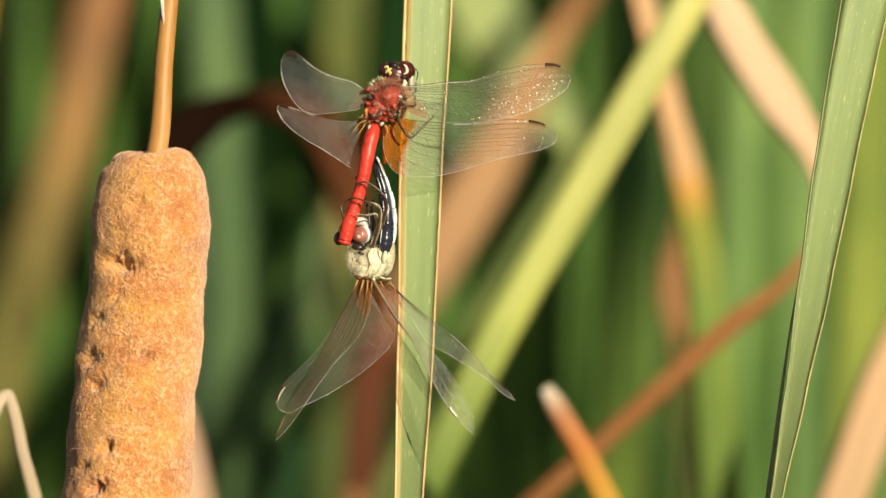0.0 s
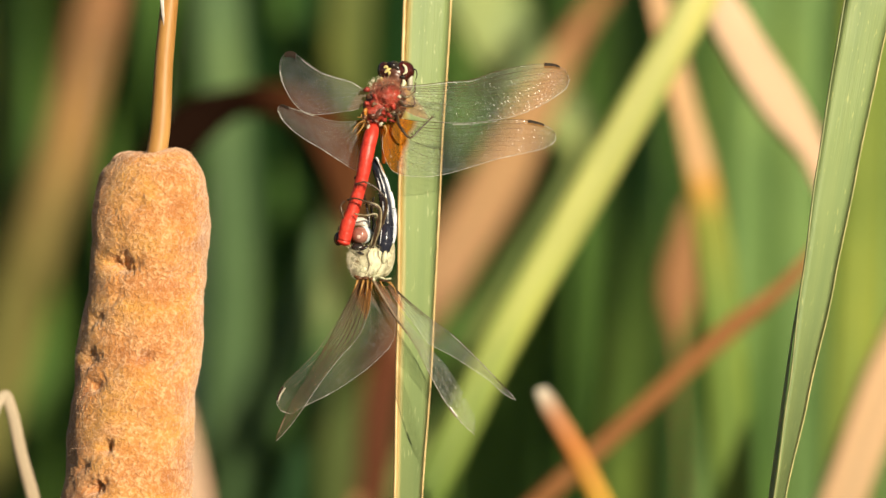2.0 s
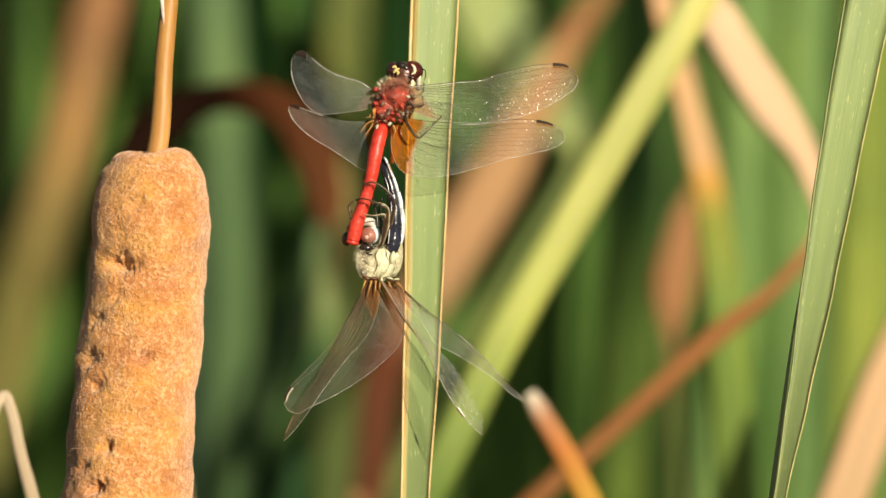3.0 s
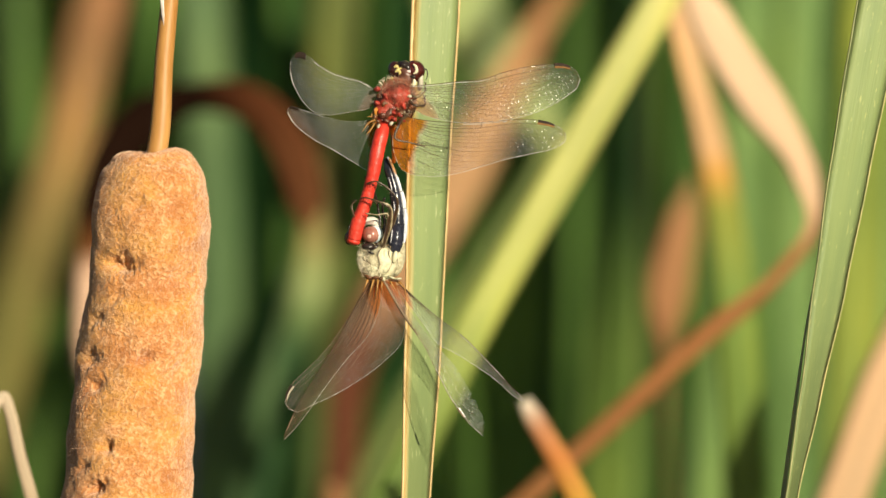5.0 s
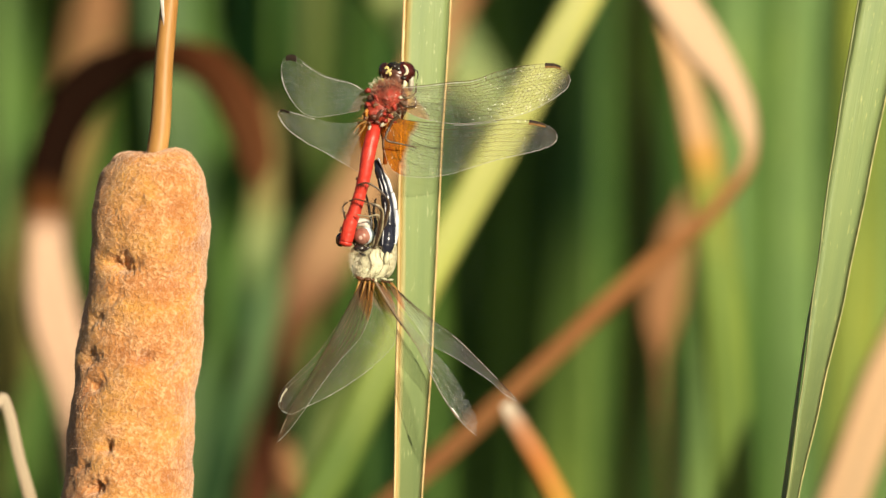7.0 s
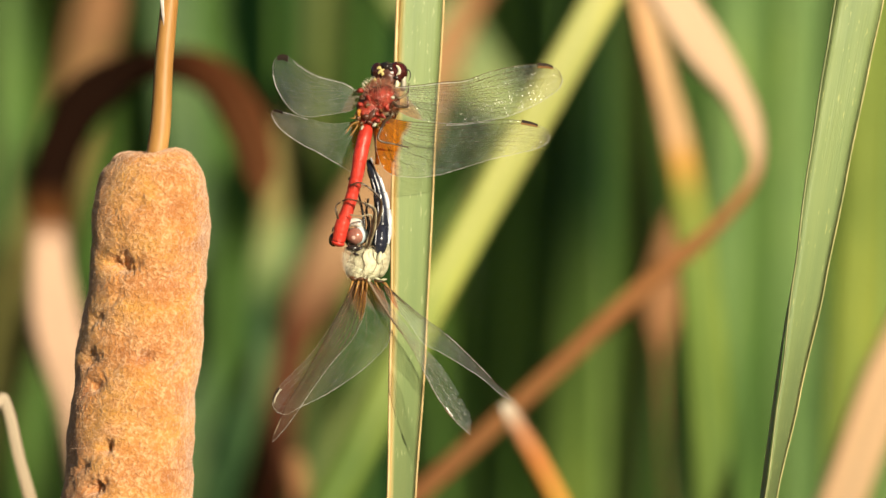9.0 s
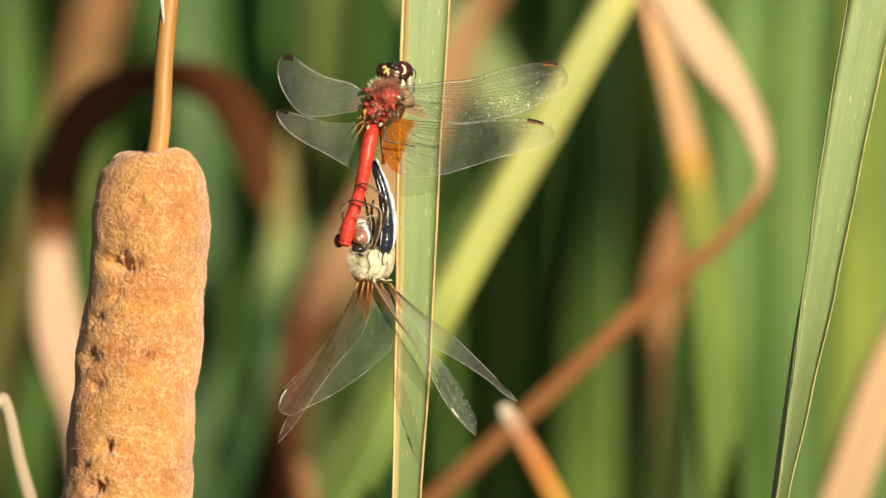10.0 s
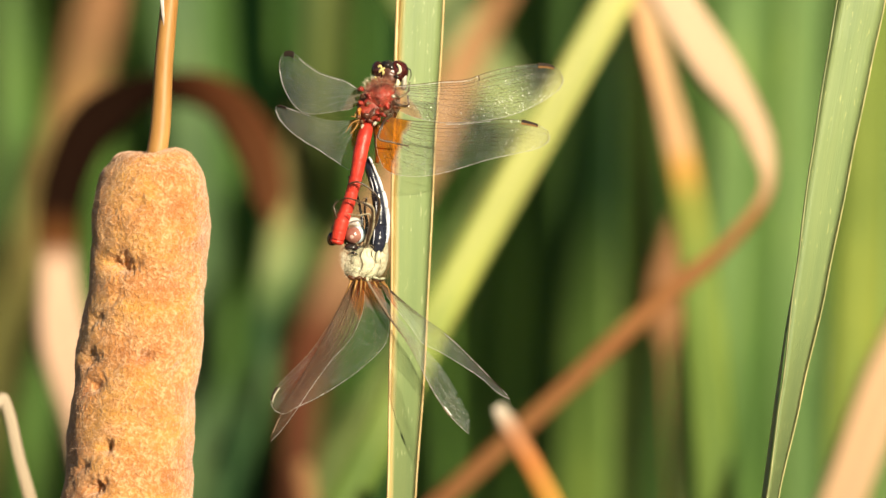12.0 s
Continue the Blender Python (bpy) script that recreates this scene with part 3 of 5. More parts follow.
piece("curled_margin", *ribbon([(0.0555, 0.0002, 1.25), (0.06285, 0.0002, 1.30319), (0.06530, 0.0002, 1.32174), (0.06700, 0.0002, 1.3340), (0.06860, 0.0002, 1.3440)], [0.0022, 0.0021, 0.0016, 0.0010, 0.0002], [-66, -66, -66, -66, -66], 0.0003, 8)[:2], M_RIM_GREEN, BLADE_B, (0.02, 0.0, -0.03), "shaded underside of the curled margin")

# ---- leaves just behind ----
DIAG = leaf("leaf", "leaning bright yellow-green leaf crossing behind the dragonflies",
            [(-0.62, 0.225, -0.03), (-0.02641, 0.2250, 1.26288), (-0.00519, 0.2250, 1.29801), (0.01108, 0.2250, 1.33126), (0.03136, 0.2250, 1.36662), (0.05164, 0.2250, 1.40199), (0.06201, 0.2250, 1.42085)],
            [0.010, 0.0090, 0.0085, 0.0083, 0.0081, 0.0078, 0.003], [0, 5, 10, 12, 10, 5, 0], M_YELLOW, 0.002, cut=(0.5, "green_base", "yellow_blade", "bright yellow-green upper blade"))
TAN = leaf("leaf", "dead tan leaf folded over and hanging back down",
           [(-0.55, 0.24, -0.03), (-0.02654, 0.2400, 1.27430), (0.00071, 0.2400, 1.29775), (0.02559, 0.2400, 1.32026), (0.04692, 0.2400, 1.34005), (0.06113, 0.2400, 1.35190), (0.06848, 0.2400, 1.36315), (0.06587, 0.2400, 1.37500), (0.05663, 0.2400, 1.38921), (0.04692, 0.2400, 1.40462), (0.04040, 0.2400, 1.41765)],
           [0.006, 0.005, 0.0046, 0.0044, 0.0046, 0.0036, 0.0036, 0.0062, 0.0098, 0.0090, 0.002], [0, 0, 0, 10, 15, 35, 40, 15, 0, 0, 0], M_TAN, 0.0012, 10, 0.08, cut=(0.60, "stalk", "folded_tip", "pale tan folded tip"))
TURNING = leaf("leaf", "green leaf turning orange and tan towards its dry tip",
               [(0.05, 0.30, -0.03), (0.06173, 0.3000, 1.29455), (0.05992, 0.3000, 1.32837), (0.05775, 0.3000, 1.35254), (0.05485, 0.3000, 1.37187), (0.05086, 0.3000, 1.38878), (0.04603, 0.3000, 1.40811), (0.03818, 0.3000, 1.43952)],
               [0.010, 0.0095, 0.0095, 0.0085, 0.0074, 0.0062, 0.0055, 0.001], [0, 5, 5, 10, 20, 25, 20, 0], M_TURNING, 0.0014, 10, 0.06, cut=(0.54, "blade", "dry_tip", "orange to tan dried tip"))
BROWN = leaf("leaf", "broad dull brown dead leaf leaning behind the blade",
             [(-0.4, 0.48, -0.03), (-0.02799, 0.4800, 1.25937), (-0.01905, 0.4800, 1.29644), (-0.01550, 0.4800, 1.32328), (-0.00480, 0.4800, 1.34374), (0.00800, 0.4800, 1.36419), (0.01900, 0.4800, 1.38464), (0.02880, 0.4800, 1.40200), (0.04150, 0.4800, 1.41700), (0.05500, 0.4800, 1.42300)],
             [0.008, 0.008, 0.0082, 0.0096, 0.0128, 0.0132, 0.0105, 0.0068, 0.004, 0.001], [0, 0, 5, 10, 5, 10, 25, 35, 30, 0], M_BROWN, 0.0014, 10, 0.06, cut=(0.41, "stalk", "blade", "dull tan dead blade"))
ARCH = leaf("leaf", "dead leaf arched over like a hoop, its bend coloured dark for shade",
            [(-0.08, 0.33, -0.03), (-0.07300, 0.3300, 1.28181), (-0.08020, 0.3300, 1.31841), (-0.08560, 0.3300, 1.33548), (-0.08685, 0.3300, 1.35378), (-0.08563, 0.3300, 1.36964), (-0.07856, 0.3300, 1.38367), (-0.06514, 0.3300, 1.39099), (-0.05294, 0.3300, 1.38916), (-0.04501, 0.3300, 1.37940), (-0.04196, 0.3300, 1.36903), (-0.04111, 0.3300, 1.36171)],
            [0.012, 0.0120, 0.0118, 0.0115, 0.0085, 0.0100, 0.0110, 0.0085, 0.0088, 0.0098, 0.0085, 0.001], [0, 0, 0, 5, 15, 15, 10, 40, 20, 10, 15, 0], M_ARCH, 0.0012, 10, 0.05, cut=(0.385, "dry_base", "bent_blade", "bent brown blade with shade put into its colour"))
STICK = leaf("broken_stalk", "broken dry stalk with a frayed grey tip",
             [(0.25, 0.17, -0.03), (0.04584, 0.1700, 1.27025), (0.03333, 0.1700, 1.29896), (0.02732, 0.1700, 1.31076), (0.02326, 0.1700, 1.31794), (0.02118, 0.1700, 1.32164)],
             [0.007, 0.006, 0.0050, 0.0047, 0.0042, 0.0028], [0, 0, 0, 0, 10, 20], M_STICK, 0.003, 10, 0.12, "dead stalks", "stalk", cut=(0.82, "stalk", "frayed_tip", "frayed grey tip"))
PALE = leaf("dead_stalk", "thin bleached stalk snapped over at its top",
            [(-0.05, -0.06, -0.03), (-0.07464, -0.0600, 1.29031), (-0.07710, -0.0600, 1.30291), (-0.07945, -0.0600, 1.31167), (-0.08147, -0.0600, 1.32042), (-0.08233, -0.0600, 1.32266), (-0.08329, -0.0600, 1.32192), (-0.08500, -0.0600, 1.31861), (-0.09012, -0.0600, 1.30633)],
            [0.003, 0.0026, 0.0025, 0.0023, 0.0022, 0.0016, 0.0022, 0.0022, 0.001], [0, 0, 0, 0, 0, 0, 0, 0, 0], M_GREY, 0.0016, 10, 0.0, "dead stalks", "stalk")
PATCH = leaf("leaf", "curled rusty dead leaf hanging among green ones",
             [(0.09, 0.42, -0.03), (0.05220, 0.4200, 1.26730), (0.05032, 0.4200, 1.30495), (0.04969, 0.4200, 1.32377), (0.04994, 0.4200, 1.34009), (0.05283, 0.4200, 1.35264), (0.05534, 0.4200, 1.36393)],
             [0.0012, 0.0006, 0.0005, 0.0012, 0.0100, 0.008, 0.002], [0, 0, 20, 10, 0, 10, 0], M_RUST, 0.0014, 10, 0.06)
RUSTY = leaf("leaf", "leaning rust-brown leaf deep in the bed",
             [(-0.26, 0.56, -0.03), (-0.11052, 0.5600, 1.29225), (-0.10030, 0.5600, 1.33180), (-0.08983, 0.5600, 1.36584), (-0.08092, 0.5600, 1.40251), (-0.07280, 0.5600, 1.44179), (-0.05945, 0.5600, 1.47322)],
             [0.015, 0.0150, 0.0145, 0.0132, 0.0120, 0.010, 0.002], [0, 0, -5, -5, 0, 0, 0], M_RUSTY, 0.002, cut=(0.5, "olive_base", "rust_blade", "rust-brown upper blade"))
CORNER = leaf("leaf", "pale dry tan leaf leaning at the edge of the bed",
              [(-0.1, 0.25, -0.03), (0.07560, 0.2500, 1.27761), (0.08392, 0.2500, 1.29758), (0.09224, 0.2500, 1.32040), (0.09818, 0.2500, 1.33586), (0.10175, 0.2500, 1.34418)],
              [0.012, 0.0105, 0.010, 0.0105, 0.008, 0.001], [0, 0, 0, 0, 0, 0], M_CORNER, 0.0016)
BROAD = leaf("leaf", "broad pale green leaf bending across behind the blade",
             [(-0.58, 0.52, -0.03), (0.00485, 0.5200, 1.32754), (0.01830, 0.5200, 1.35090), (0.02920, 0.5200, 1.36843), (0.03111, 0.5200, 1.37401), (0.02525, 0.5200, 1.38135), (0.01743, 0.5200, 1.39101), (0.01025, 0.5200, 1.40261), (0.00436, 0.5200, 1.41552), (0.00040, 0.5200, 1.42844)],
             [0.006, 0.005, 0.004, 0.004, 0.0075, 0.0130, 0.0170, 0.0185, 0.0185, 0.012], [0, 0, 0, 10, 20, 10, 10, 10, 5, 0], M_PALE_GREEN, 0.001)
COOL = leaf("leaf", "cool grey-green leaf standing beside the seed spike",
            [(-0.14, 0.46, -0.03), (-0.05260, 0.4600, 1.27898), (-0.04879, 0.4600, 1.29804), (-0.04370, 0.4600, 1.31455), (-0.03862, 0.4600, 1.33107), (-0.03456, 0.4600, 1.34632), (-0.03151, 0.4600, 1.35775)],
            [0.010, 0.010, 0.0095, 0.009, 0.0075, 0.005, 0.001], [0, 5, 10, 15, 15, 10, 0], M_COOL, 0.001)
MOVER = leaf("leaf", "green leaf, upper half coloured dark for shade, rocking behind the broken stalk",
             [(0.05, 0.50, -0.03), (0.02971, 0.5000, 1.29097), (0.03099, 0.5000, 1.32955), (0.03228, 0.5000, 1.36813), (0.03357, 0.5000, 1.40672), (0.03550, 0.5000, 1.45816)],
             [0.017, 0.018, 0.018, 0.017, 0.016, 0.005], [-20, -25, -40, -50, -50, -50], M_SHADE_TOPPED, 0.002)

TIP = leaf("leaf", "deep green leaf with a pale patch and an ochre tip",
           [(-0.20, 0.44, -0.03), (-0.05101, 0.4400, 1.27942), (-0.04533, 0.4400, 1.30467), (-0.04142, 0.4400, 1.32487), (-0.03788, 0.4400, 1.34129), (-0.03586, 0.4400, 1.35139), (-0.03485, 0.4400, 1.36402), (-0.03359, 0.4400, 1.38043)],
           [0.006, 0.005, 0.004, 0.004, 0.0078, 0.0078, 0.0065, 0.001], [0, 0, 0, 0, 0, 10, 20, 20], M_TIP, 0.001, cut=(0.75, "blade", "dry_tip", "ochre dried tip"))
ORANGE = leaf("leaf", "orange-yellow dying leaf leaning at the edge of the bed",
              [(-0.30, 0.40, -0.03), (-0.11274, 0.4000, 1.31770), (-0.10251, 0.4000, 1.35137), (-0.09652, 0.4000, 1.37382), (-0.09253, 0.4000, 1.39751), (-0.09029, 0.4000, 1.41497), (-0.08530, 0.4000, 1.45488)],
              [0.004, 0.004, 0.005, 0.0075, 0.0095, 0.0095, 0.002], [0, 0, 0, 0, 0, 0, 0], M_ORANGE, 0.0012)
STUB = leaf("dead_stalk", "short dead brown stalk broken off low in the bed",
            [(-0.05, 0.36, -0.03), (-0.02808, 0.3600, 1.26884), (-0.02894, 0.3600, 1.29347), (-0.02968, 0.3600, 1.29963), (-0.03029, 0.3600, 1.30394)],
            [0.004, 0.004, 0.0038, 0.0042, 0.0030], [0, 0, 0, 0, 0], M_RUST, 0.002, 10, 0.0, "dead stalks", "stalk")

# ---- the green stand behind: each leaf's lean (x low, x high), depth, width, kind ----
# Kinds are matched to brightness, so the deep greens carry shade.
KINDS = {"l": (M_LIGHT, "light green upright leaf in sunlight"), "m": (M_MID, "mid green upright leaf among others"), "d": (M_SHADE_GREEN, "upright leaf coloured deep green to stand for shade"), "o": (M_OLIVE, "yellow-olive upright leaf catching the sun"),
         "k": (M_KHAKI, "dull khaki-green upright leaf"), "c": (M_COOL, "cool grey-green upright leaf"), "r": (M_RUST, "rust-brown upright dead leaf")}
STAND_ROWS = [
    (-0.0314, -0.0258, 0.80, 0.0080, "o", 0.4),
    (-0.0960, -0.1042, 0.70, 0.0130, "m"),
    (-0.1117, -0.1014, 0.95, 0.0130, "o"),
    (-0.0898, -0.0696, 0.62, 0.0110, "m"),
    (-0.0799, -0.0655, 0.90, 0.0120, "m"),
    (-0.0501, -0.0533, 0.55, 0.0125, "c", 0.6),
    (-0.0457, -0.0480, 0.80, 0.0110, "d"),
    (-0.0350, -0.0345, 0.60, 0.0100, "d"),
    (-0.0315, -0.0275, 0.75, 0.0130, "m"),
    (-0.0269, -0.0208, 0.95, 0.0110, "m"),
    (-0.0276, -0.0256, 0.85, 0.0060, "o"),
    (-0.0162, -0.0128, 0.70, 0.0120, "d"),
    (0.0186, 0.0247, 0.70, 0.0120, "m"),
    (0.0278, 0.0299, 0.75, 0.0110, "m"),
    (0.0374, 0.0404, 0.80, 0.0120, "m"),
    (0.0502, 0.0482, 0.90, 0.0130, "d"),
    (0.0556, 0.0612, 0.80, 0.0110, "m"),
    (0.0606, 0.0705, 0.50, 0.0115, "l"),
    (0.0737, 0.0796, 0.60, 0.0120, "m"),
    (0.0837, 0.0846, 0.55, 0.0120, "l"),
    (0.0898, 0.0955, 0.42, 0.0120, "o"),
    (0.1064, 0.1097, 0.65, 0.0140, "l"),
    (0.0081, 0.0138, 0.90, 0.0120, "m"),
    (-0.1142, -0.1142, 0.80, 0.0140, "k"),
    (-0.0064, -0.0020, 0.95, 0.0120, "d"),
    (0.0448, 0.0474, 0.62, 0.0085, "k"),
    (0.0528, 0.0521, 0.85, 0.0060, "d"),
    (0.0564, 0.0605, 0.72, 0.0040, "d"),
    (0.0745, 0.0765, 0.70, 0.0050, "d"),
    (0.0744, 0.0730, 0.90, 0.0065, "l"),
    (0.0852, 0.0921, 0.75, 0.0045, "m"),
    (0.0995, 0.0975, 0.60, 0.0050, "d"),
    (0.1004, 0.1018, 0.85, 0.0060, "d"),
    (0.0202, 0.0237, 0.75, 0.0060, "d"),
    (0.0271, 0.0251, 0.66, 0.0040, "d"),
    (-0.0244, -0.0228, 0.60, 0.0110, "k", 0.5),
    (0.0040, 0.0055, 0.57, 0.0120, "m", 0.5),
    (-0.0285, -0.0306, 0.70, 0.0045, "d"),
    (-0.0455, -0.0434, 0.75, 0.0060, "d"),
    (-0.0512, -0.0532, 0.58, 0.0080, "m"),
    (-0.0350, -0.0370, 0.60, 0.0050, "m"),
    (-0.1027, -0.1014, 0.65, 0.0050, "l"),
    (-0.1030, -0.1051, 0.90, 0.0060, "d"),
    (-0.0179, -0.0155, 0.62, 0.0040, "m"),
    (0.0107, 0.0093, 0.80, 0.0060, "m"),
    (0.0666, 0.0718, 0.95, 0.0070, "m"),
    (0.0140, 0.0174, 0.60, 0.0095, "m"),
]
STAND_LEAVES = []
for xl, xh, y, w, kind, *_ in STAND_ROWS:
    mat, text = KINDS[kind]
    lean = (xh - xl) / 0.10
    turned, wide = (-42, 1.3) if kind == "d" else (0, 1.0)  # the deep ones turn from the sun to darken, widened to suit the view
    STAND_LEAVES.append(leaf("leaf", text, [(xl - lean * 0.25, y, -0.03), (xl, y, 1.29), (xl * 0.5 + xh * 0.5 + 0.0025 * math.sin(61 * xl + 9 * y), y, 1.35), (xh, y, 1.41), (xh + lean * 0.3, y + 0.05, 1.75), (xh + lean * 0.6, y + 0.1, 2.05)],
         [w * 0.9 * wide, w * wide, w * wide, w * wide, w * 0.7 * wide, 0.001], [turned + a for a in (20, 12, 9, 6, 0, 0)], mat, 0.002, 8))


def far_bed():
    """The dense stand behind, past counting."""
    rnd = random.Random(11)
    for name, mat, label, count in (("reed_bed", M_SHADE_GREEN, "dense reeds coloured deep green for shade, too many to count", 900), ("reed_bed", M_MID, "dense mid green reeds among the darker ones", 400)):
        verts, faces, uvs = [], [], []
        for _ in range(count):
            y = rnd.uniform(1.0, 3.2)
            x = rnd.uniform(-1.6, 1.6) * (1 + 0.2 * y)
            lean, w, tall = rnd.gauss(0, 0.10), rnd.uniform(0.010, 0.018), rnd.uniform(1.7, 2.5)
            pts = [(x, y, -0.03), (x + lean * 0.5, y, tall * 0.5), (x + lean * 1.2, y + rnd.gauss(0, 0.05), tall * 0.85), (x + lean * 2.2, y + rnd.gauss(0, 0.1), tall)]
            v, f, u = ribbon(pts, [w, w, w * 0.8, 0.001], [rnd.uniform(-50, 50) for _ in range(4)], 0.002, 5)
            o = len(verts)
            verts += v
            uvs += u
            faces += [tuple(i + o for i in q) for q in f]
        tagged(new(name, mesh_from(name, verts, faces, mat, True, uvs)), label, "reeds", kind="stuff")


far_bed()


# ---- dragonflies ----
def resampled(points, n=200):
    """A smooth line through points, at even steps of its length."""
    line = [p for p, _ in curve_points(points, 16)]
    run = [0.0]
    for a, b in zip(line, line[1:]):
        run.append(run[-1] + (b - a).length)
    out, j = [], 0
    for i in range(n + 1):
        d = run[-1] * i / n
        while j < len(line) - 2 and run[j + 1] < d:
            j += 1
        out.append(line[j].lerp(line[j + 1], min(1.0, (d - run[j]) / max(run[j + 1] - run[j], 1e-9))))
    return out


def wing(parent, origin, name, lead, trail, film, vein, seed, label="", net=0.00002, rib=1.0, camber=0.0008, jitter=0.000010, spot=(0.82, 0.91), spot_mats=None, front=None, fan=(), torn=0.0, bare=0.0):
    """A wing between its front and hind edges, both from root to tip: film, veins, net of cells, rims and the spot near its tip."""
    rnd = random.Random(seed)
    fore, hind = resampled(lead), resampled(trail)
    up = (fore[100] - fore[0]).cross(hind[100] - fore[100]).normalized()
    if up.y > 0:
        up = -up

    def side(rows, s):
        f = min(max(s, 0.0), 1.0) * 200
        i = min(int(f), 199)
        return rows[i].lerp(rows[i + 1], f - i)

    def at(s, c, lift=0.0):
        fold = 0.00011 * math.sin(c * 21) * (1 - 0.6 * s) * (1 - c) * min(1.0, s * 6)
        return side(fore, s).lerp(side(hind, s), c) + up * (fold + lift + camber * (c * c - c) + 0.0006 * math.sin(s * 3.0))

    ns, nc = 170, 40
    verts, uvs, faces = [], [], []
    for i in range(ns + 1):
        s = i / ns
        tear = torn * max(0.0, noise.noise((s * 30, seed, 2.0))) if s > 0.62 else 0.0
        for j in range(nc + 1):
            inner = 0 < j < nc and 0 < i < ns
            verts.append(at(s + (rnd.uniform(-0.0012, 0.0012) if inner else 0), j / nc * (1 - tear), rnd.gauss(0, jitter)))
            uvs.append((s, j / nc))
        if i:
            for j in range(nc):
                p = (i - 1) * (nc + 1) + j
                faces.append((p, p + 1, p + nc + 2, p + nc + 1))
    ob = piece(name, verts, faces, film, parent, origin, label, False, uvs, "wing")

    def strand(vv, vf, p, q, r, r2=None):
        t = (q - p)
        if t.length < 1e-6:
            return
        t.normalize()
        x, y, g = t.cross(up).normalized() * r, up * r, (r2 or r) / r
        n = len(vv)
        vv.extend([p + x, p - x * 0.5 + y * 0.87, p - x * 0.5 - y * 0.87, q + x * g, q - x * (0.5 * g) + y * (0.87 * g), q - x * (0.5 * g) - y * (0.87 * g)])
        vf.extend([(n, n + 1, n + 4, n + 3), (n + 1, n + 2, n + 5, n + 4), (n + 2, n, n + 3, n + 5)])

    def run(vv, vf, fn, s0, s1, r, r2=None, steps=30, bead=0.0):
        rows = [s0 + (s1 - s0) * i / steps for i in range(steps + 1)]
        pts = [at(s, fn(s)) for s in rows]
        for i, (p, q) in enumerate(zip(pts, pts[1:])):
            a = r + ((r2 or r) - r) * i / steps
            strand(vv, vf, p, q, a * (1 + bead * rnd.random()))

    def long_vein(fn, s0, s1, r, r2, steps=30):
        vv, vf = [], []
        run(vv, vf, fn, s0, s1, r * rib, r2 * rib, steps)
        piece("long_vein", vv, vf, vein, ob, origin, "", False)

    long_vein(lambda s: 0.0, 0.0, 1.0, 0.00008, 0.00004, 60)
    long_vein(lambda s: 0.065, 0.0, 0.47, 0.00005, 0.00003)
    long_vein(lambda s: 0.125 * (1 - 0.3 * s), 0.0, 0.95, 0.00006, 0.00003)
    main = [(0.16, 0.27, 0.95), (0.20, 0.46, 0.93), (0.26, 0.66, 0.86), (0.34, 0.84, 0.76), (0.45, 0.97, 0.64), (0.60, 1.0, 0.46), (0.76, 1.0, 0.28), *fan]
    for c0, c1, s1 in main:
        long_vein(lambda s, c0=c0, c1=c1, s1=s1: c0 + (c1 - c0) * (s / s1) ** 1.6, 0.0, s1, 0.000042, 0.000022)
    for (c0, c1, s1), (d0, d1, t1) in zip(main[1:5], main[2:6]):
        e0, e1, u1 = 0.5 * (c0 + d0), 0.5 * (c1 + d1), 0.5 * (s1 + t1)
        long_vein(lambda s, e0=e0, e1=e1, u1=u1: e0 + (e1 - e0) * (s / u1) ** 1.6, 0.38, u1, 0.000022, 0.000022)

    # rungs along the front edge, then uneven six-sided cells, finer towards the hind edge
    vv, vf = [], []
    strand(vv, vf, at(0.47, 0.0), at(0.475, 0.12), 0.00007 * rib)
    for i in range(30):
        s = 0.04 + i * 0.031
        strand(vv, vf, at(s, 0.0), at(s + 0.003, 0.12 * (1 - 0.3 * s)), net * 1.2)
    length = sum((b - a).length for a, b in zip(fore, fore[1:]))
    deep = max((h - f).length for f, h in zip(fore, hind))
    cs, cc = 0.00046 / length, 0.00050 / deep

    def node(i, j):
        r = random.Random(seed * 7919 + i * 131 + j)
        s = (i + r.uniform(-0.25, 0.25)) * cs
        c = (1.5 * j + (0.25 if (i + j) % 2 else -0.25) + r.uniform(-0.25, 0.25)) * cc
        return s, 0.12 + 0.88 * (1 - (1 - min(c, 1.0)) ** 0.85) if c < 1 else 1.01

    for i in range(int(1 / cs) + 1):
        for j in range(int(1 / cc / 1.5) + 1):
            p = node(i, j)
            if not (max(0.06, bare) < p[0] < 0.99 and 0.10 < p[1] < 1):
                continue
            for q in [node(i + 1, j)] + ([node(i, j + 1)] if (i + j) % 2 else []):
                if q[0] < 0.99 and 0.10 < q[1] < 1:
                    strand(vv, vf, at(*p), at(*q), net)
    piece("vein_network", vv, vf, vein, ob, origin, "fine net of wing veins", False)
    # Pale beaded strands stand for light glinting along the wing's edges.
    vv, vf = [], []
    if not torn:
        run(vv, vf, lambda s: 1.0, 0.05, 1.0, 0.000018, 0.000040, 110, 1.1)
    run(vv, vf, lambda s: 0.0, 0.90, 1.0, 0.00003, 0.00003, 24, 0.8)
    if front:
        run(vv, vf, lambda s: 0.03, front[0], front[1], 0.00004, 0.000025, 80, 1.6)
    piece("wing_rim", vv, vf, M_VEIN_PALE, ob, origin, "wing rim paled and beaded to stand for glints", False)
    mats = spot_mats or (M_STIGMA, M_SPOT)
    for where, c0, c1, mat in (("wing_spot", -0.03, 0.055, mats[0]), ("wing_spot_core", 0.055, 0.11, mats[1])):
        sv, sf = [], []
        for i in range(9):
            s = spot[0] + (spot[1] - spot[0]) * i / 8
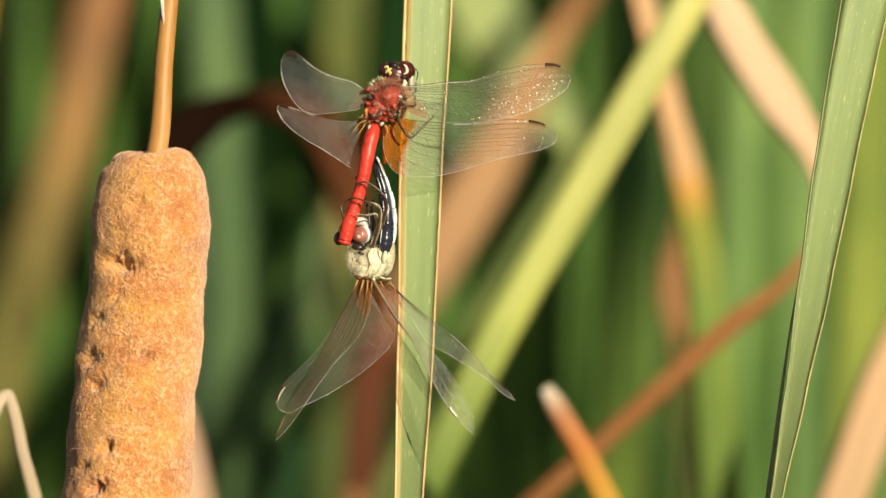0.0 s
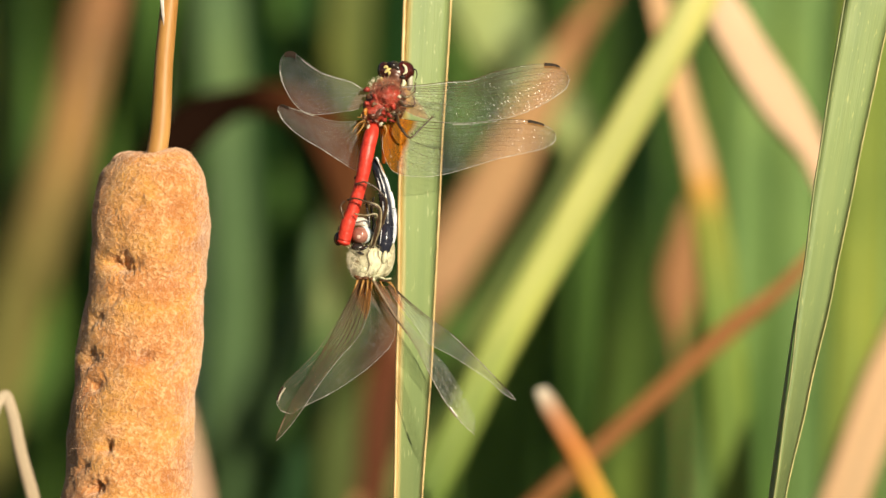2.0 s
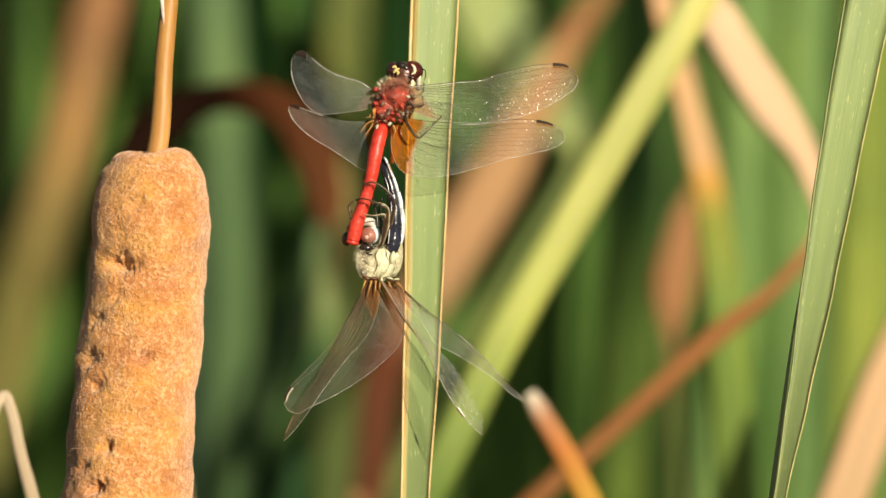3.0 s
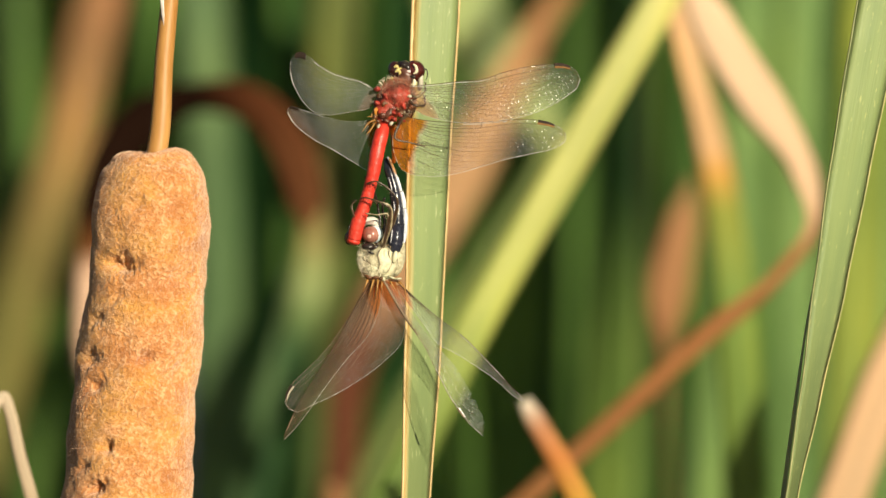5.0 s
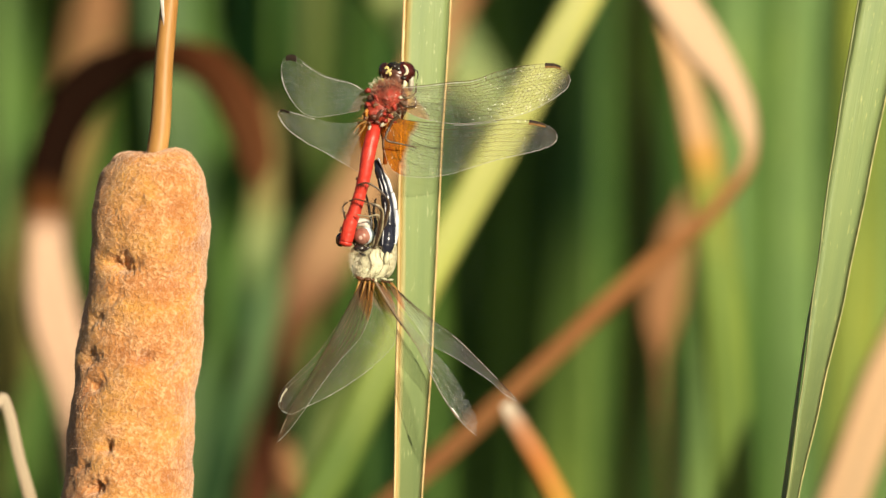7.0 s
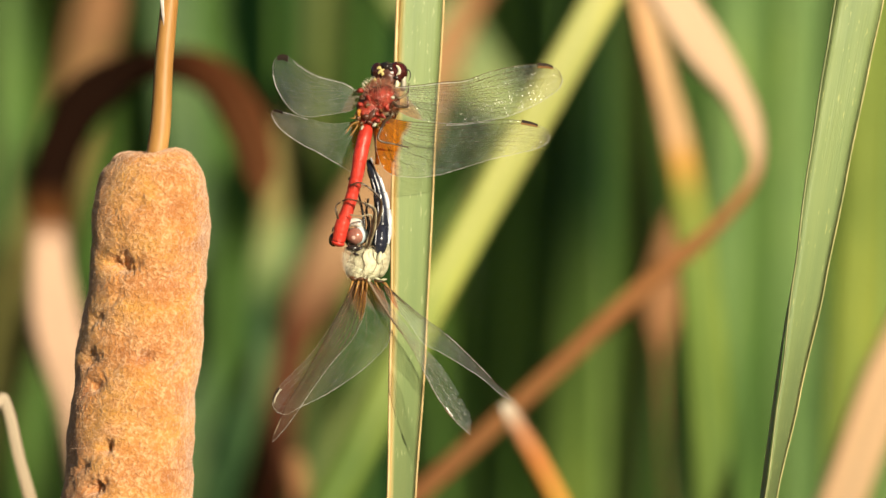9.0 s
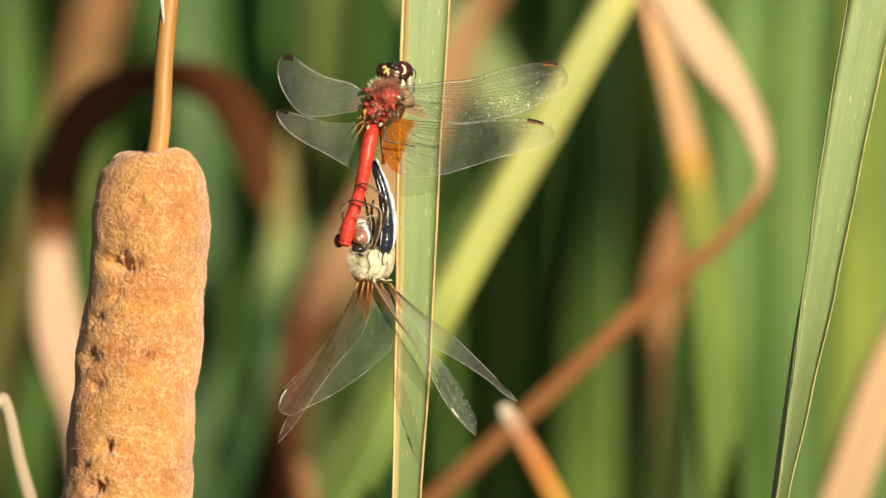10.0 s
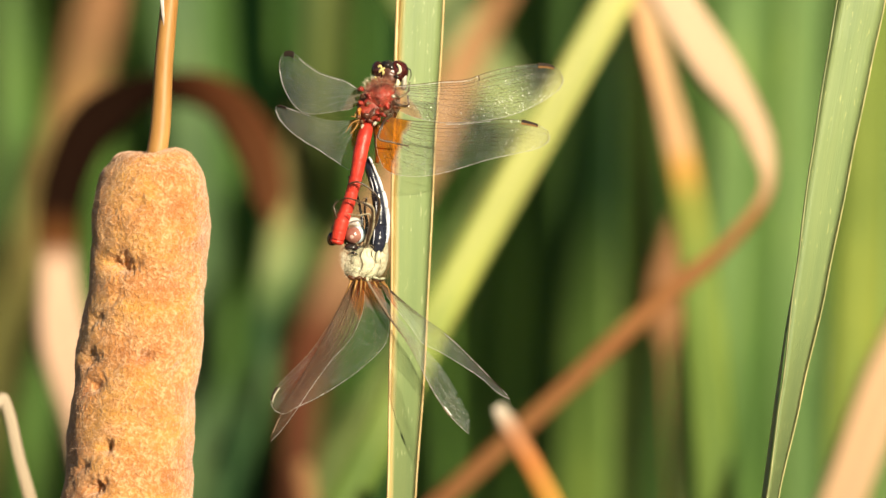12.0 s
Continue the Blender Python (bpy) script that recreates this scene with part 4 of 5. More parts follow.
            for c, lift in ((c0, 0.00012), (c1, 0.00012), (c1, -0.00012), (c0, -0.00012)):
                sv.append(at(s, c, lift))
            if i:
                for j in range(4):
                    k = (j + 1) % 4
                    sf.append(((i - 1) * 4 + j, (i - 1) * 4 + k, i * 4 + k, i * 4 + j))
        sf += [(3, 2, 1, 0), (32, 33, 34, 35)]
        piece(where, sv, sf, mat, ob, origin, "dark edge of the wing spot" if where == "wing_spot" else "small ochre wing spot", False)
    return ob


def hairs(name, parent, origin, centre, axes, count, length, material, seed, turn=0.0, thick=0.000022, sweep=(0, 0, 0)):
    """A coat of fine hair on a rounded body."""
    rnd = random.Random(seed)
    m = Matrix.Rotation(radians(turn), 3, "Y")
    vv, ff = [], []
    for _ in range(count):
        q = Vector((rnd.gauss(0, 1), rnd.gauss(0, 1), rnd.gauss(0, 1))).normalized()
        if q.y > 0.5:
            continue
        p = Vector(centre) + m @ Vector((q.x * axes[0], q.y * axes[1], q.z * axes[2]))
        o = (m @ q + Vector(sweep) + Vector((rnd.gauss(0, 0.4), rnd.gauss(0, 0.4), rnd.gauss(0, 0.4)))).normalized()
        a = o.orthogonal().normalized() * thick
        b = o.cross(a).normalized() * thick
        n = len(vv)
        vv += [p + a, p - a + b, p - b, p + o * length * rnd.uniform(0.4, 1.1)]
        ff += [(n, n + 1, n + 3), (n + 1, n + 2, n + 3), (n + 2, n, n + 3)]
    tagged(piece(name, vv, ff, material, parent, origin, "", False), kind="stuff")


def leg(parent, origin, points, r, material, claws=(1, -1)):
    """A jointed leg: thick thigh, thin shin with short spines, and a two-clawed foot."""
    shapes = [tube(points, [r, r * 0.9, r * 0.7] + [r * 0.5] * (len(points) - 3), 8, 5)]
    pts = [Vector(p) for p in points]
    for a, b in zip(pts[1:], pts[2:]):
        t = (b - a)
        out = t.cross(Vector((0, 1, 0))).normalized()
        for k in (0.25, 0.5, 0.75):
            q = a + t * k
            shapes.append(tube([q, q + out * (r * 2.2) + t.normalized() * (r * 1.6)], [r * 0.22, r * 0.06], 4, 2))
    t = (pts[-1] - pts[-2]).normalized()
    out = t.cross(Vector((0, 1, 0))).normalized()
    for sgn in claws:
        shapes.append(tube([pts[-1], pts[-1] + t * (r * 1.5) + out * (sgn * r * 0.9), pts[-1] + t * (r * 2.2) + out * (sgn * r * 0.5)], [r * 0.35, r * 0.25, r * 0.08], 5, 3))
    return piece("leg", *joined(*shapes), material, parent, origin)


def placed(o, x, z, y):
    """A place on a body: mm across and up from its middle o, and mm of depth behind the plane of focus."""
    return (o.x + x / 1000, y / 1000, o.z + z / 1000)


MALE_AT = Vector((-0.01024, -0.0040, 1.37844))
FEMALE_AT = Vector((-0.01352, -0.0030, 1.34793))


def male():
    o = MALE_AT
    ob = thing("dragonfly", o, "red male dragonfly clasping the leaf blade, clear wings spread", "dragonfly", "paired dragonflies")
    th = piece("thorax", *joined(blob((-0.01024, -0.0036, 1.37931), (0.0030, 0.0034, 0.0030), 10, 0.10, 700, 40, 44), blob((-0.01221, -0.0034, 1.37736), (0.0026, 0.0030, 0.0036), 10, 0.14, 800, 40, 44), blob((-0.01286, -0.0030, 1.37496), (0.0017, 0.0024, 0.0018), 10, 0.12, 800, 28, 32)),
               M_THORAX, ob, o, "craggy hairy russet thorax")
    hairs("thorax_hair", th, o, (-0.01024, -0.0036, 1.37953), (0.0030, 0.0034, 0.0030), 2600, 0.0011, M_HAIR_RED, 21, 10, 0.000026, (0, 0, 0.3))
    hairs("neck_hair", th, o, (-0.01090, -0.0030, 1.38117), (0.0026, 0.0028, 0.0016), 420, 0.0011, M_HAIR, 22, 10, 0.00002, (-0.2, 0, 0.4))
    hairs("flank_hair", th, o, (-0.00828, -0.0034, 1.37866), (0.0016, 0.0026, 0.0026), 700, 0.0010, M_HAIR, 23, 0, 0.00002, (0.4, 0, 0))
    piece("side_plate", *blob((-0.00796, -0.0010, 1.37760), (0.0013, 0.0024, 0.0030), 8, 0.22, 700, 36, 40), M_JOINT, th, o, "tan and dark brown flank")
    for x, y, w, h, turn, mat in ((-3.92, 2.17, 6, 5, 20, M_KNOB), (-3.48, 0.86, 6, 5, -15, M_JOINT), (-3.92, -0.45, 5, 4, 10, M_KNOB), (-4.14, -1.86, 4, 7, -20, M_AMBER), (-4.25, -3.17, 5, 4, 10, M_JOINT), (-3.59, -4.04, 4, 4, 0, M_JOINT), (-2.18, 0.86, 7, 4, 40, M_KNOB), (-2.39, -0.45, 5, 6, 0, M_JOINT), (-1.52, -2.19, 6, 12, 8, M_HEAD), (-0.76, 1.30, 6, 6, 0, M_KNOB), (1.09, -0.88, 7, 5, 20, M_KNOB), (-0.22, -0.66, 6, 5, -20, M_KNOB),
                              (-0.65, -2.41, 5, 4, 0, M_KNOB), (0.44, -2.63, 5, 4, 10, M_KNOB), (-0.43, -3.61, 6, 4, -10, M_KNOB), (0.98, -3.71, 7, 3, 0, M_KNOB), (0.00, -1.54, 5, 3, 30, M_JOINT), (-2.83, -2.73, 5, 6, 0, M_HEAD), (-1.96, -3.93, 6, 4, 0, M_HEAD), (-1.09, -4.37, 4, 5, 20, M_FACE_GREY), (-3.59, -5.02, 3, 6, -25, M_FACE_GREY), (2.40, 0.86, 4, 3, 0, M_FACE_GREY), (2.62, -0.34, 5, 2.5, 15, M_FACE_GREY)):
        piece("wing_base", *blob(placed(o, x, y, -6.0), (w * 0.00010, 0.0006, h * 0.00010), turn + 25, 0.75, 1300, 18, 22), mat, th, o, "small knobbly wing joint")
    for pts in ([(-4.14, -1.54), (-4.90, -2.63), (-4.57, -3.93)], [(-4.14, -3.61), (-5.44, -4.26), (-6.75, -6.11)], [(-4.25, -4.26), (-5.01, -5.46), (-5.88, -6.55)], [(-3.81, -2.73), (-4.90, -3.06), (-5.77, -3.06)], [(-0.43, -4.59), (0.00, -5.68), (-0.33, -6.76)]):
        piece("wing_stay", *tube([placed(o, x, y, -5.6) for x, y in pts], [0.00022, 0.00014, 0.00006], 6, 6), M_VEIN_AMBER, th, o, "thin amber wing stay")
    hd = piece("head", *blob((-0.00851, -0.0016, 1.38392), (0.0030, 0.0024, 0.0021), 8, 0.05, 600), M_HEAD, ob, o, "dark brown head")
    piece("compound_eye", *blob((-0.01069, -0.0020, 1.38435), (0.00145, 0.0019, 0.00185), -8, 0.0, 900, 24, 28), M_EYE_DARK, hd, o, "glossy dark brown eye")
    piece("compound_eye", *blob((-0.00698, -0.0018, 1.38424), (0.00205, 0.0022, 0.00215), 14, 0.0, 900, 24, 28), M_EYE_RED, hd, o, "dark red-brown eye")
    piece("eye_vertex", *joined(blob((-0.00894, -0.0028, 1.38532), (0.0012, 0.0012, 0.0010), 0, 0.4, 900, 20, 24), blob((-0.00828, -0.0036, 1.38498), (0.0006, 0.0006, 0.0006), 0, 0.3, 900, 12, 14)), M_BLACK, hd, o, "black bump between the eyes")
    piece("occiput_plate", *blob((-0.00872, -0.0032, 1.38313), (0.0016, 0.0010, 0.0013), 20, 0.3, 900, 20, 24), M_HEAD, hd, o, "dark reddish back of the head")
    for pts, r in (([(3.05, 7.18), (3.54, 6.63), (3.65, 5.76), (3.05, 5.22)], 0.00030), ([(3.16, 4.24), (3.27, 3.69), (3.05, 2.93)], 0.00040)):
        piece("cheek", *tube([placed(o, x, y, -4.1) for x, y in pts], [r * 0.5, r, r, r * 0.4][:len(pts)], 10, 6), M_CHEEK, hd, o, "pale yellow cheek")
    piece("face_band", *blob((-0.00719, -0.0042, 1.38318), (0.00060, 0.00025, 0.00028), 10, 0.2, 700, 10, 14), M_BLACK, hd, o, "thin black band")
    piece("jaw", *blob((-0.00578, -0.0024, 1.38205), (0.0006, 0.0010, 0.0017), 6, 0.3, 900, 18, 20), M_FACE_GREY, hd, o, "greyish pale lower face")
    for rows in ([(-0.65, 6.52), (-0.22, 6.74), (0.22, 6.20)], [(-0.43, 5.54), (0.00, 5.98), (0.76, 6.42)], [(0.00, 6.09), (0.44, 5.54), (0.33, 5.11)], [(-1.20, 4.67), (-0.98, 4.24), (-1.20, 4.02)]):
        piece("occiput", *tube([placed(o, x, y, -4.15) for x, y in rows], [0.00016, 0.00032, 0.00014], 8, 6, 0.6), M_FACE, hd, o, "yellow patch behind the eyes")
    piece("antenna", *tube([(-0.00534, -0.0030, 1.38488), (-0.00469, -0.0030, 1.38455), (-0.00447, -0.0030, 1.38357), (-0.00480, -0.0030, 1.38248)], [0.00014, 0.00012, 0.00010, 0.00006], 6, 6), M_BLACK, hd, o)
    # abdomen: nine rings, waisted
    pts = [(-0.01264, -0.0046, 1.37386), (-0.01317, -0.0060, 1.37210), (-0.01404, -0.0070, 1.36839), (-0.01469, -0.0070, 1.36459), (-0.01557, -0.0066, 1.36099), (-0.01655, -0.0062, 1.35773), (-0.01764, -0.0058, 1.35468), (-0.01830, -0.0054, 1.35174)]
    line = curve_points(pts, 14)
    rad = [0.00100, 0.00138, 0.00140, 0.00126, 0.00120, 0.00124, 0.00138, 0.00130]
    verts, faces = [], []
    sides = 28
    for i, (c, f) in enumerate(line):
        t = (line[min(i + 1, len(line) - 1)][0] - line[max(i - 1, 0)][0]).normalized()
        a = t.cross(Vector((0, 1, 0))).normalized()
        b = a.cross(t)
        ring = 1 - 0.07 * math.exp(-((f * 1.25 % 1.0) / 0.07) ** 2)
        for j in range(sides):
            w = 2 * math.pi * j / sides
            keel = 1 + 0.05 * max(0.0, math.cos(w + math.pi / 2)) ** 10 + 0.03 * noise.noise((f * 6, math.cos(w) * 2, math.sin(w) * 2))
            r = along(rad, f) * ring * keel
            verts.append(c + a * (r * math.cos(w)) + b * (r * math.sin(w)))
        if i:
            for j in range(sides):
                k = (j + 1) % sides
                faces.append(((i - 1) * sides + j, (i - 1) * sides + k, i * sides + k, i * sides + j))
    faces.append(tuple(range(sides - 1, -1, -1)))
    faces.append(tuple((len(line) - 1) * sides + j for j in range(sides)))
    ab = piece("abdomen", verts, faces, M_RED, ob, o, "satin scarlet ringed abdomen")
    piece("abdomen_tip", *blob((-0.01841, -0.0053, 1.35131), (0.0013, 0.0013, 0.0007), 14), M_RED, ab, o)
    for x, y, w, h in ((-5.99, -14.72, 2.0, 2.6), (-6.86, -18.85, 2.4, 1.8), (-8.39, -21.36, 2.0, 3.4), (-9.15, -24.52, 1.4, 5.0)):
        piece("side_mark", *blob(placed(o, x, y, -6.2), (w * 0.000109, 0.0004, h * 0.000109), 16, 0.2, 700, 8, 12), M_BLACK, ab, o, "small black mark on one ring")
    piece("underside", *tube([(-0.01069, -0.0010, 1.37389), (-0.01025, -0.0010, 1.37083), (-0.01091, -0.0010, 1.36647)], [0.0013, 0.0012, 0.0004], 12, 6), M_AMBER, ob, o, "amber underside of the abdomen's base")
    w = {}
    w["rf"] = wing(ob, o, "forewing", [(-0.00741, -0.0056, 1.38136), (-0.00261, -0.0048, 1.38181), (0.00174, -0.0041, 1.38236), (0.00588, -0.0038, 1.38269), (0.01046, -0.0032, 1.38422), (0.01483, -0.0026, 1.38527), (0.01919, -0.0020, 1.38582), (0.02225, -0.0016, 1.38566), (0.02410, -0.0014, 1.38468), (0.02498, -0.0013, 1.38294)],
                   [(-0.00773, -0.0060, 1.37733), (-0.00534, -0.0059, 1.37592), (-0.00098, -0.0052, 1.37472), (0.00392, -0.0046, 1.37429), (0.00883, -0.0039, 1.37474), (0.01373, -0.0032, 1.37561), (0.01864, -0.0024, 1.37747), (0.02246, -0.0017, 1.37977), (0.02432, -0.0014, 1.38130), (0.02498, -0.0013, 1.38294)], M_FORE, M_VEIN, 1, "clear forewing glinting along its hind edge", 0.000026, 1.0, 0.0009, 0.000010, (0.815, 0.905), None, (0.0, 0.44))
    w["rh"] = wing(ob, o, "hindwing", [(-0.00915, -0.0046, 1.37549), (-0.00479, -0.0044, 1.37473), (0.00065, -0.0041, 1.37441), (0.00556, -0.0038, 1.37441), (0.00992, -0.0035, 1.37485), (0.01351, -0.0033, 1.37507), (0.01722, -0.0030, 1.37485), (0.01984, -0.0028, 1.37420), (0.02137, -0.0027, 1.37344), (0.02213, -0.0026, 1.37268), (0.02235, -0.0026, 1.37191)],
                   [(-0.01089, -0.0046, 1.37386), (-0.01089, -0.0049, 1.36884), (-0.00915, -0.0052, 1.36514), (-0.00425, -0.0050, 1.36394), (0.00120, -0.0047, 1.36449), (0.00610, -0.0044, 1.36591), (0.01101, -0.0040, 1.36743), (0.01591, -0.0035, 1.36853), (0.01940, -0.0031, 1.36940), (0.02137, -0.0028, 1.37028), (0.02224, -0.0026, 1.37115), (0.02235, -0.0026, 1.37191)], M_HIND, M_VEIN, 2, "clear hindwing with an amber root", 0.000018, 1.0, 0.0005, 0.000009, (0.80, 0.90), None, (0.36, 0.62))
    w["lf"] = wing(ob, o, "forewing", [(-0.01427, -0.0045, 1.38029), (-0.01700, -0.0034, 1.38215), (-0.01984, -0.0022, 1.38298), (-0.02258, -0.0010, 1.38392), (-0.02532, 0.0003, 1.38558), (-0.02740, 0.0014, 1.38712), (-0.02894, 0.0022, 1.38773), (-0.03026, 0.0029, 1.38725), (-0.03092, 0.0033, 1.38594), (-0.03103, 0.0036, 1.38398)],
                   [(-0.01438, -0.0047, 1.37800), (-0.01558, -0.0044, 1.37702), (-0.01842, -0.0034, 1.37637), (-0.02115, -0.0023, 1.37595), (-0.02411, -0.0010, 1.37574), (-0.02630, 0.0003, 1.37641), (-0.02817, 0.0015, 1.37806), (-0.02960, 0.0025, 1.38025), (-0.03048, 0.0032, 1.38201), (-0.03103, 0.0036, 1.38398)], M_SHEEN_FORE, M_VEIN_FILM, 3, "forewing milky for sheen, its front edge beaded for glints", 0.000008, 0.5, 0.0006, 0.000014, (0.72, 0.83), (M_STIGMA, M_STIGMA), (0.06, 0.66))
    w["lh"] = wing(ob, o, "hindwing", [(-0.01427, -0.0044, 1.37506), (-0.01733, -0.0032, 1.37441), (-0.02094, -0.0016, 1.37454), (-0.02422, -0.0002, 1.37542), (-0.02718, 0.0012, 1.37631), (-0.02960, 0.0024, 1.37692), (-0.03091, 0.0031, 1.37720), (-0.03146, 0.0035, 1.37677), (-0.03158, 0.0037, 1.37611)],
                   [(-0.01394, -0.0045, 1.37386), (-0.01438, -0.0044, 1.36972), (-0.01547, -0.0038, 1.36515), (-0.01875, -0.0026, 1.36679), (-0.02247, -0.0012, 1.36898), (-0.02586, 0.0003, 1.37073), (-0.02861, 0.0017, 1.37260), (-0.03059, 0.0030, 1.37447), (-0.03158, 0.0037, 1.37611)], M_SHEEN_HIND, M_VEIN_FILM, 4, "hindwing milky for sheen, with an amber root", 0.000008, 0.4, 0.0006, 0.000012, (0.83, 0.94), (M_STIGMA, M_STIGMA), (0.55, 0.82))
    w["leg"] = leg(ob, o, [(-0.00832, -0.0040, 1.37572), (-0.00754, -0.0085, 1.37339), (-0.00580, -0.0090, 1.37143), (-0.00352, -0.0085, 1.37339), (-0.00156, -0.0075, 1.37536)], 0.00030, M_LEG)
    leg(ob, o, [(-0.00828, -0.0046, 1.37887), (-0.00675, -0.0076, 1.37764), (-0.00533, -0.0064, 1.37754), (-0.00502, -0.0020, 1.37933)], 0.00030, M_LEG)
    leg(ob, o, [(-0.00784, -0.0044, 1.37996), (-0.00653, -0.0070, 1.37928), (-0.00523, -0.0056, 1.37995), (-0.00480, -0.0020, 1.38195)], 0.00026, M_LEG_PALE)
    leg(ob, o, [(-0.00917, 0.0000, 1.37390), (-0.00895, 0.0005, 1.37128), (-0.00852, 0.0020, 1.36889), (-0.00776, 0.0050, 1.36716)], 0.00028, M_LEG_PALE)
    leg(ob, o, [(-0.01004, 0.0000, 1.37390), (-0.00982, 0.0010, 1.37063), (-0.00928, 0.0020, 1.36802), (-0.00787, 0.0050, 1.36738)], 0.00026, M_LEG)
    return ob, w


def female():
    o = FEMALE_AT
    ob = thing("dragonfly", o, "pale yellow female dragonfly hanging below the male, wings folded down", "dragonfly", "paired dragonflies")
    th = piece("thorax", *joined(blob((-0.01330, -0.0030, 1.34717), (0.0034, 0.0034, 0.0034), -10, 0.07, 700, 40, 44), blob((-0.01461, -0.0030, 1.34597), (0.0026, 0.0030, 0.0024), 0, 0.10, 700, 30, 32), blob((-0.01025, -0.0010, 1.34771), (0.0016, 0.0026, 0.0034), 10, 0.06, 700), blob((-0.00949, -0.0016, 1.35011), (0.0009, 0.0020, 0.0022), -6, 0.06, 700)), M_YELLOW_THORAX, ob, o, "hairy pale yellow thorax")
    hairs("thorax_hair", th, o, (-0.01406, -0.0030, 1.34706), (0.0033, 0.0034, 0.0034), 2000, 0.0009, M_HAIR, 31, -10, 0.00002)
    hairs("collar_hair", th, o, (-0.01569, -0.0034, 1.34847), (0.0016, 0.0024, 0.0020), 900, 0.0013, M_HAIR, 32, 0, 0.00002, (-0.5, 0, 0.1))
    for seam, r in (([(0.45, 2.18), (-0.31, 0.87), (0.01, -1.09), (-0.64, -2.94)], 0.00014), ([(2.08, 2.40), (1.76, 0.87), (2.30, -0.87), (1.43, -2.83)], 0.00013), ([(3.61, 1.53), (3.39, -0.22), (3.72, -1.74)], 0.00012), ([(0.45, 2.18), (1.32, 2.61), (2.08, 2.40)], 0.00012), ([(-2.16, -0.22), (-1.73, -1.52), (-2.16, -2.83)], 0.00013), ([(0.01, -1.09), (1.10, -1.52), (2.30, -0.87)], 0.00010)):
        pts = [Vector(placed(o, x, y, -6.5 + 0.4 * abs(x))) for x, y in seam]
        piece("seam", *tube(pts, [r * 0.4] + [r * 0.7] * (len(pts) - 2) + [r * 0.3], 5, 6), M_LEG_PALE, th, o, "thin brown seam")
    for x, y, w, h, turn in ((0.89, 0.44, 6, 11, 8), (2.95, 0.22, 5, 12, 6), (-1.08, -1.96, 8, 7, -10), (0.99, -2.18, 7, 6, 0)):
        piece("thorax_plate", *blob(placed(o, x, y, -5.65), (w * 0.000105, 0.00042, h * 0.000105), turn, 0.25, 900, 18, 20), M_PLATE_PALE, th, o, "smooth pale green-yellow plate")
    for x, y, w, h, turn in ((-0.97, 2.07, 7, 2.5, -30), (-1.73, 1.09, 6, 2.4, 20), (-0.53, 2.94, 4, 2, -50)):
        piece("neck_mark", *blob(placed(o, x, y, -6.2), (w * 0.000109, 0.0004, h * 0.000109), turn, 0.4, 900, 10, 14), M_BLACK, th, o, "dark neck mark")
    hd = piece("head", *blob((-0.01570, -0.0030, 1.35174), (0.0016, 0.0022, 0.0016), 0, 0.04), M_BLACK, ob, o)
    piece("compound_eye", *blob((-0.01525, -0.0046, 1.35251), (0.00175, 0.0018, 0.00165), 0, 0, 900, 24, 28), M_EYE_PALE, hd, o, "glossy brown-grey eye")
    piece("eye_underside", *blob((-0.01449, -0.0040, 1.35262), (0.00150, 0.0018, 0.00175), 10, 0, 900, 24, 28), M_EYE_BLUE, hd, o, "blue-grey lower eye")
    # The eye's highlight is modelled as a pale pink blob.
    piece("eye_spot", *blob((-0.01546, -0.0057, 1.35229), (0.00070, 0.00072, 0.00070), 10), M_EYE_PINK, hd, o, "pinkish pale spot on the eye")
    piece("compound_eye", *blob((-0.01929, -0.0036, 1.35185), (0.0011, 0.0013, 0.0014), 10), M_EYE_DARK, hd, o, "dark brown eye")
    piece("face", *tube([(-0.01678, -0.0034, 1.35436), (-0.01569, -0.0042, 1.35512), (-0.01449, -0.0044, 1.35490), (-0.01384, -0.0042, 1.35403)], [0.0004, 0.0008, 0.0009, 0.0005], 14, 8), M_CREAM, hd, o, "creamy white face")
    piece("mouth", *blob((-0.01568, -0.0054, 1.35011), (0.0013, 0.0008, 0.0008), 0, 0.2, 900, 14, 18), M_BLACK, hd, o)
    # abdomen curves up to the male's base, ring by ring
    pts = [(-0.01090, -0.0036, 1.34946), (-0.01046, -0.0042, 1.35142), (-0.01014, -0.0028, 1.35469), (-0.01025, -0.0022, 1.35861), (-0.01090, -0.0020, 1.36210), (-0.01178, -0.0016, 1.36494), (-0.01243, -0.0010, 1.36713)]
    line = curve_points(pts, 14)
    rad = [0.00125, 0.00145, 0.00140, 0.00125, 0.00110, 0.00100, 0.00060]
    verts, faces, sides = [], [], 24
    for i, (c, f) in enumerate(line):
        t = (line[min(i + 1, len(line) - 1)][0] - line[max(i - 1, 0)][0]).normalized()
        a = t.cross(Vector((0, 1, 0))).normalized()
        b = a.cross(t)
        ring = 1 - 0.12 * math.exp(-(((f * 1.1 + 0.5) % 1.0 - 0.5) / 0.06) ** 2)
        for j in range(sides):
            w = 2 * math.pi * j / sides
            r = along(rad, f) * ring * (1 + 0.06 * math.cos(4 * w))
            verts.append(c + a * (r * math.cos(w)) + b * (r * math.sin(w)))
        if i:
            for j in range(sides):
                k = (j + 1) % sides
                faces.append(((i - 1) * sides + j, (i - 1) * sides + k, i * sides + k, i * sides + j))
    ab = piece("abdomen", verts, faces, M_BLUE_BLACK, ob, o, "glossy blue-black ringed abdomen with white stripes")
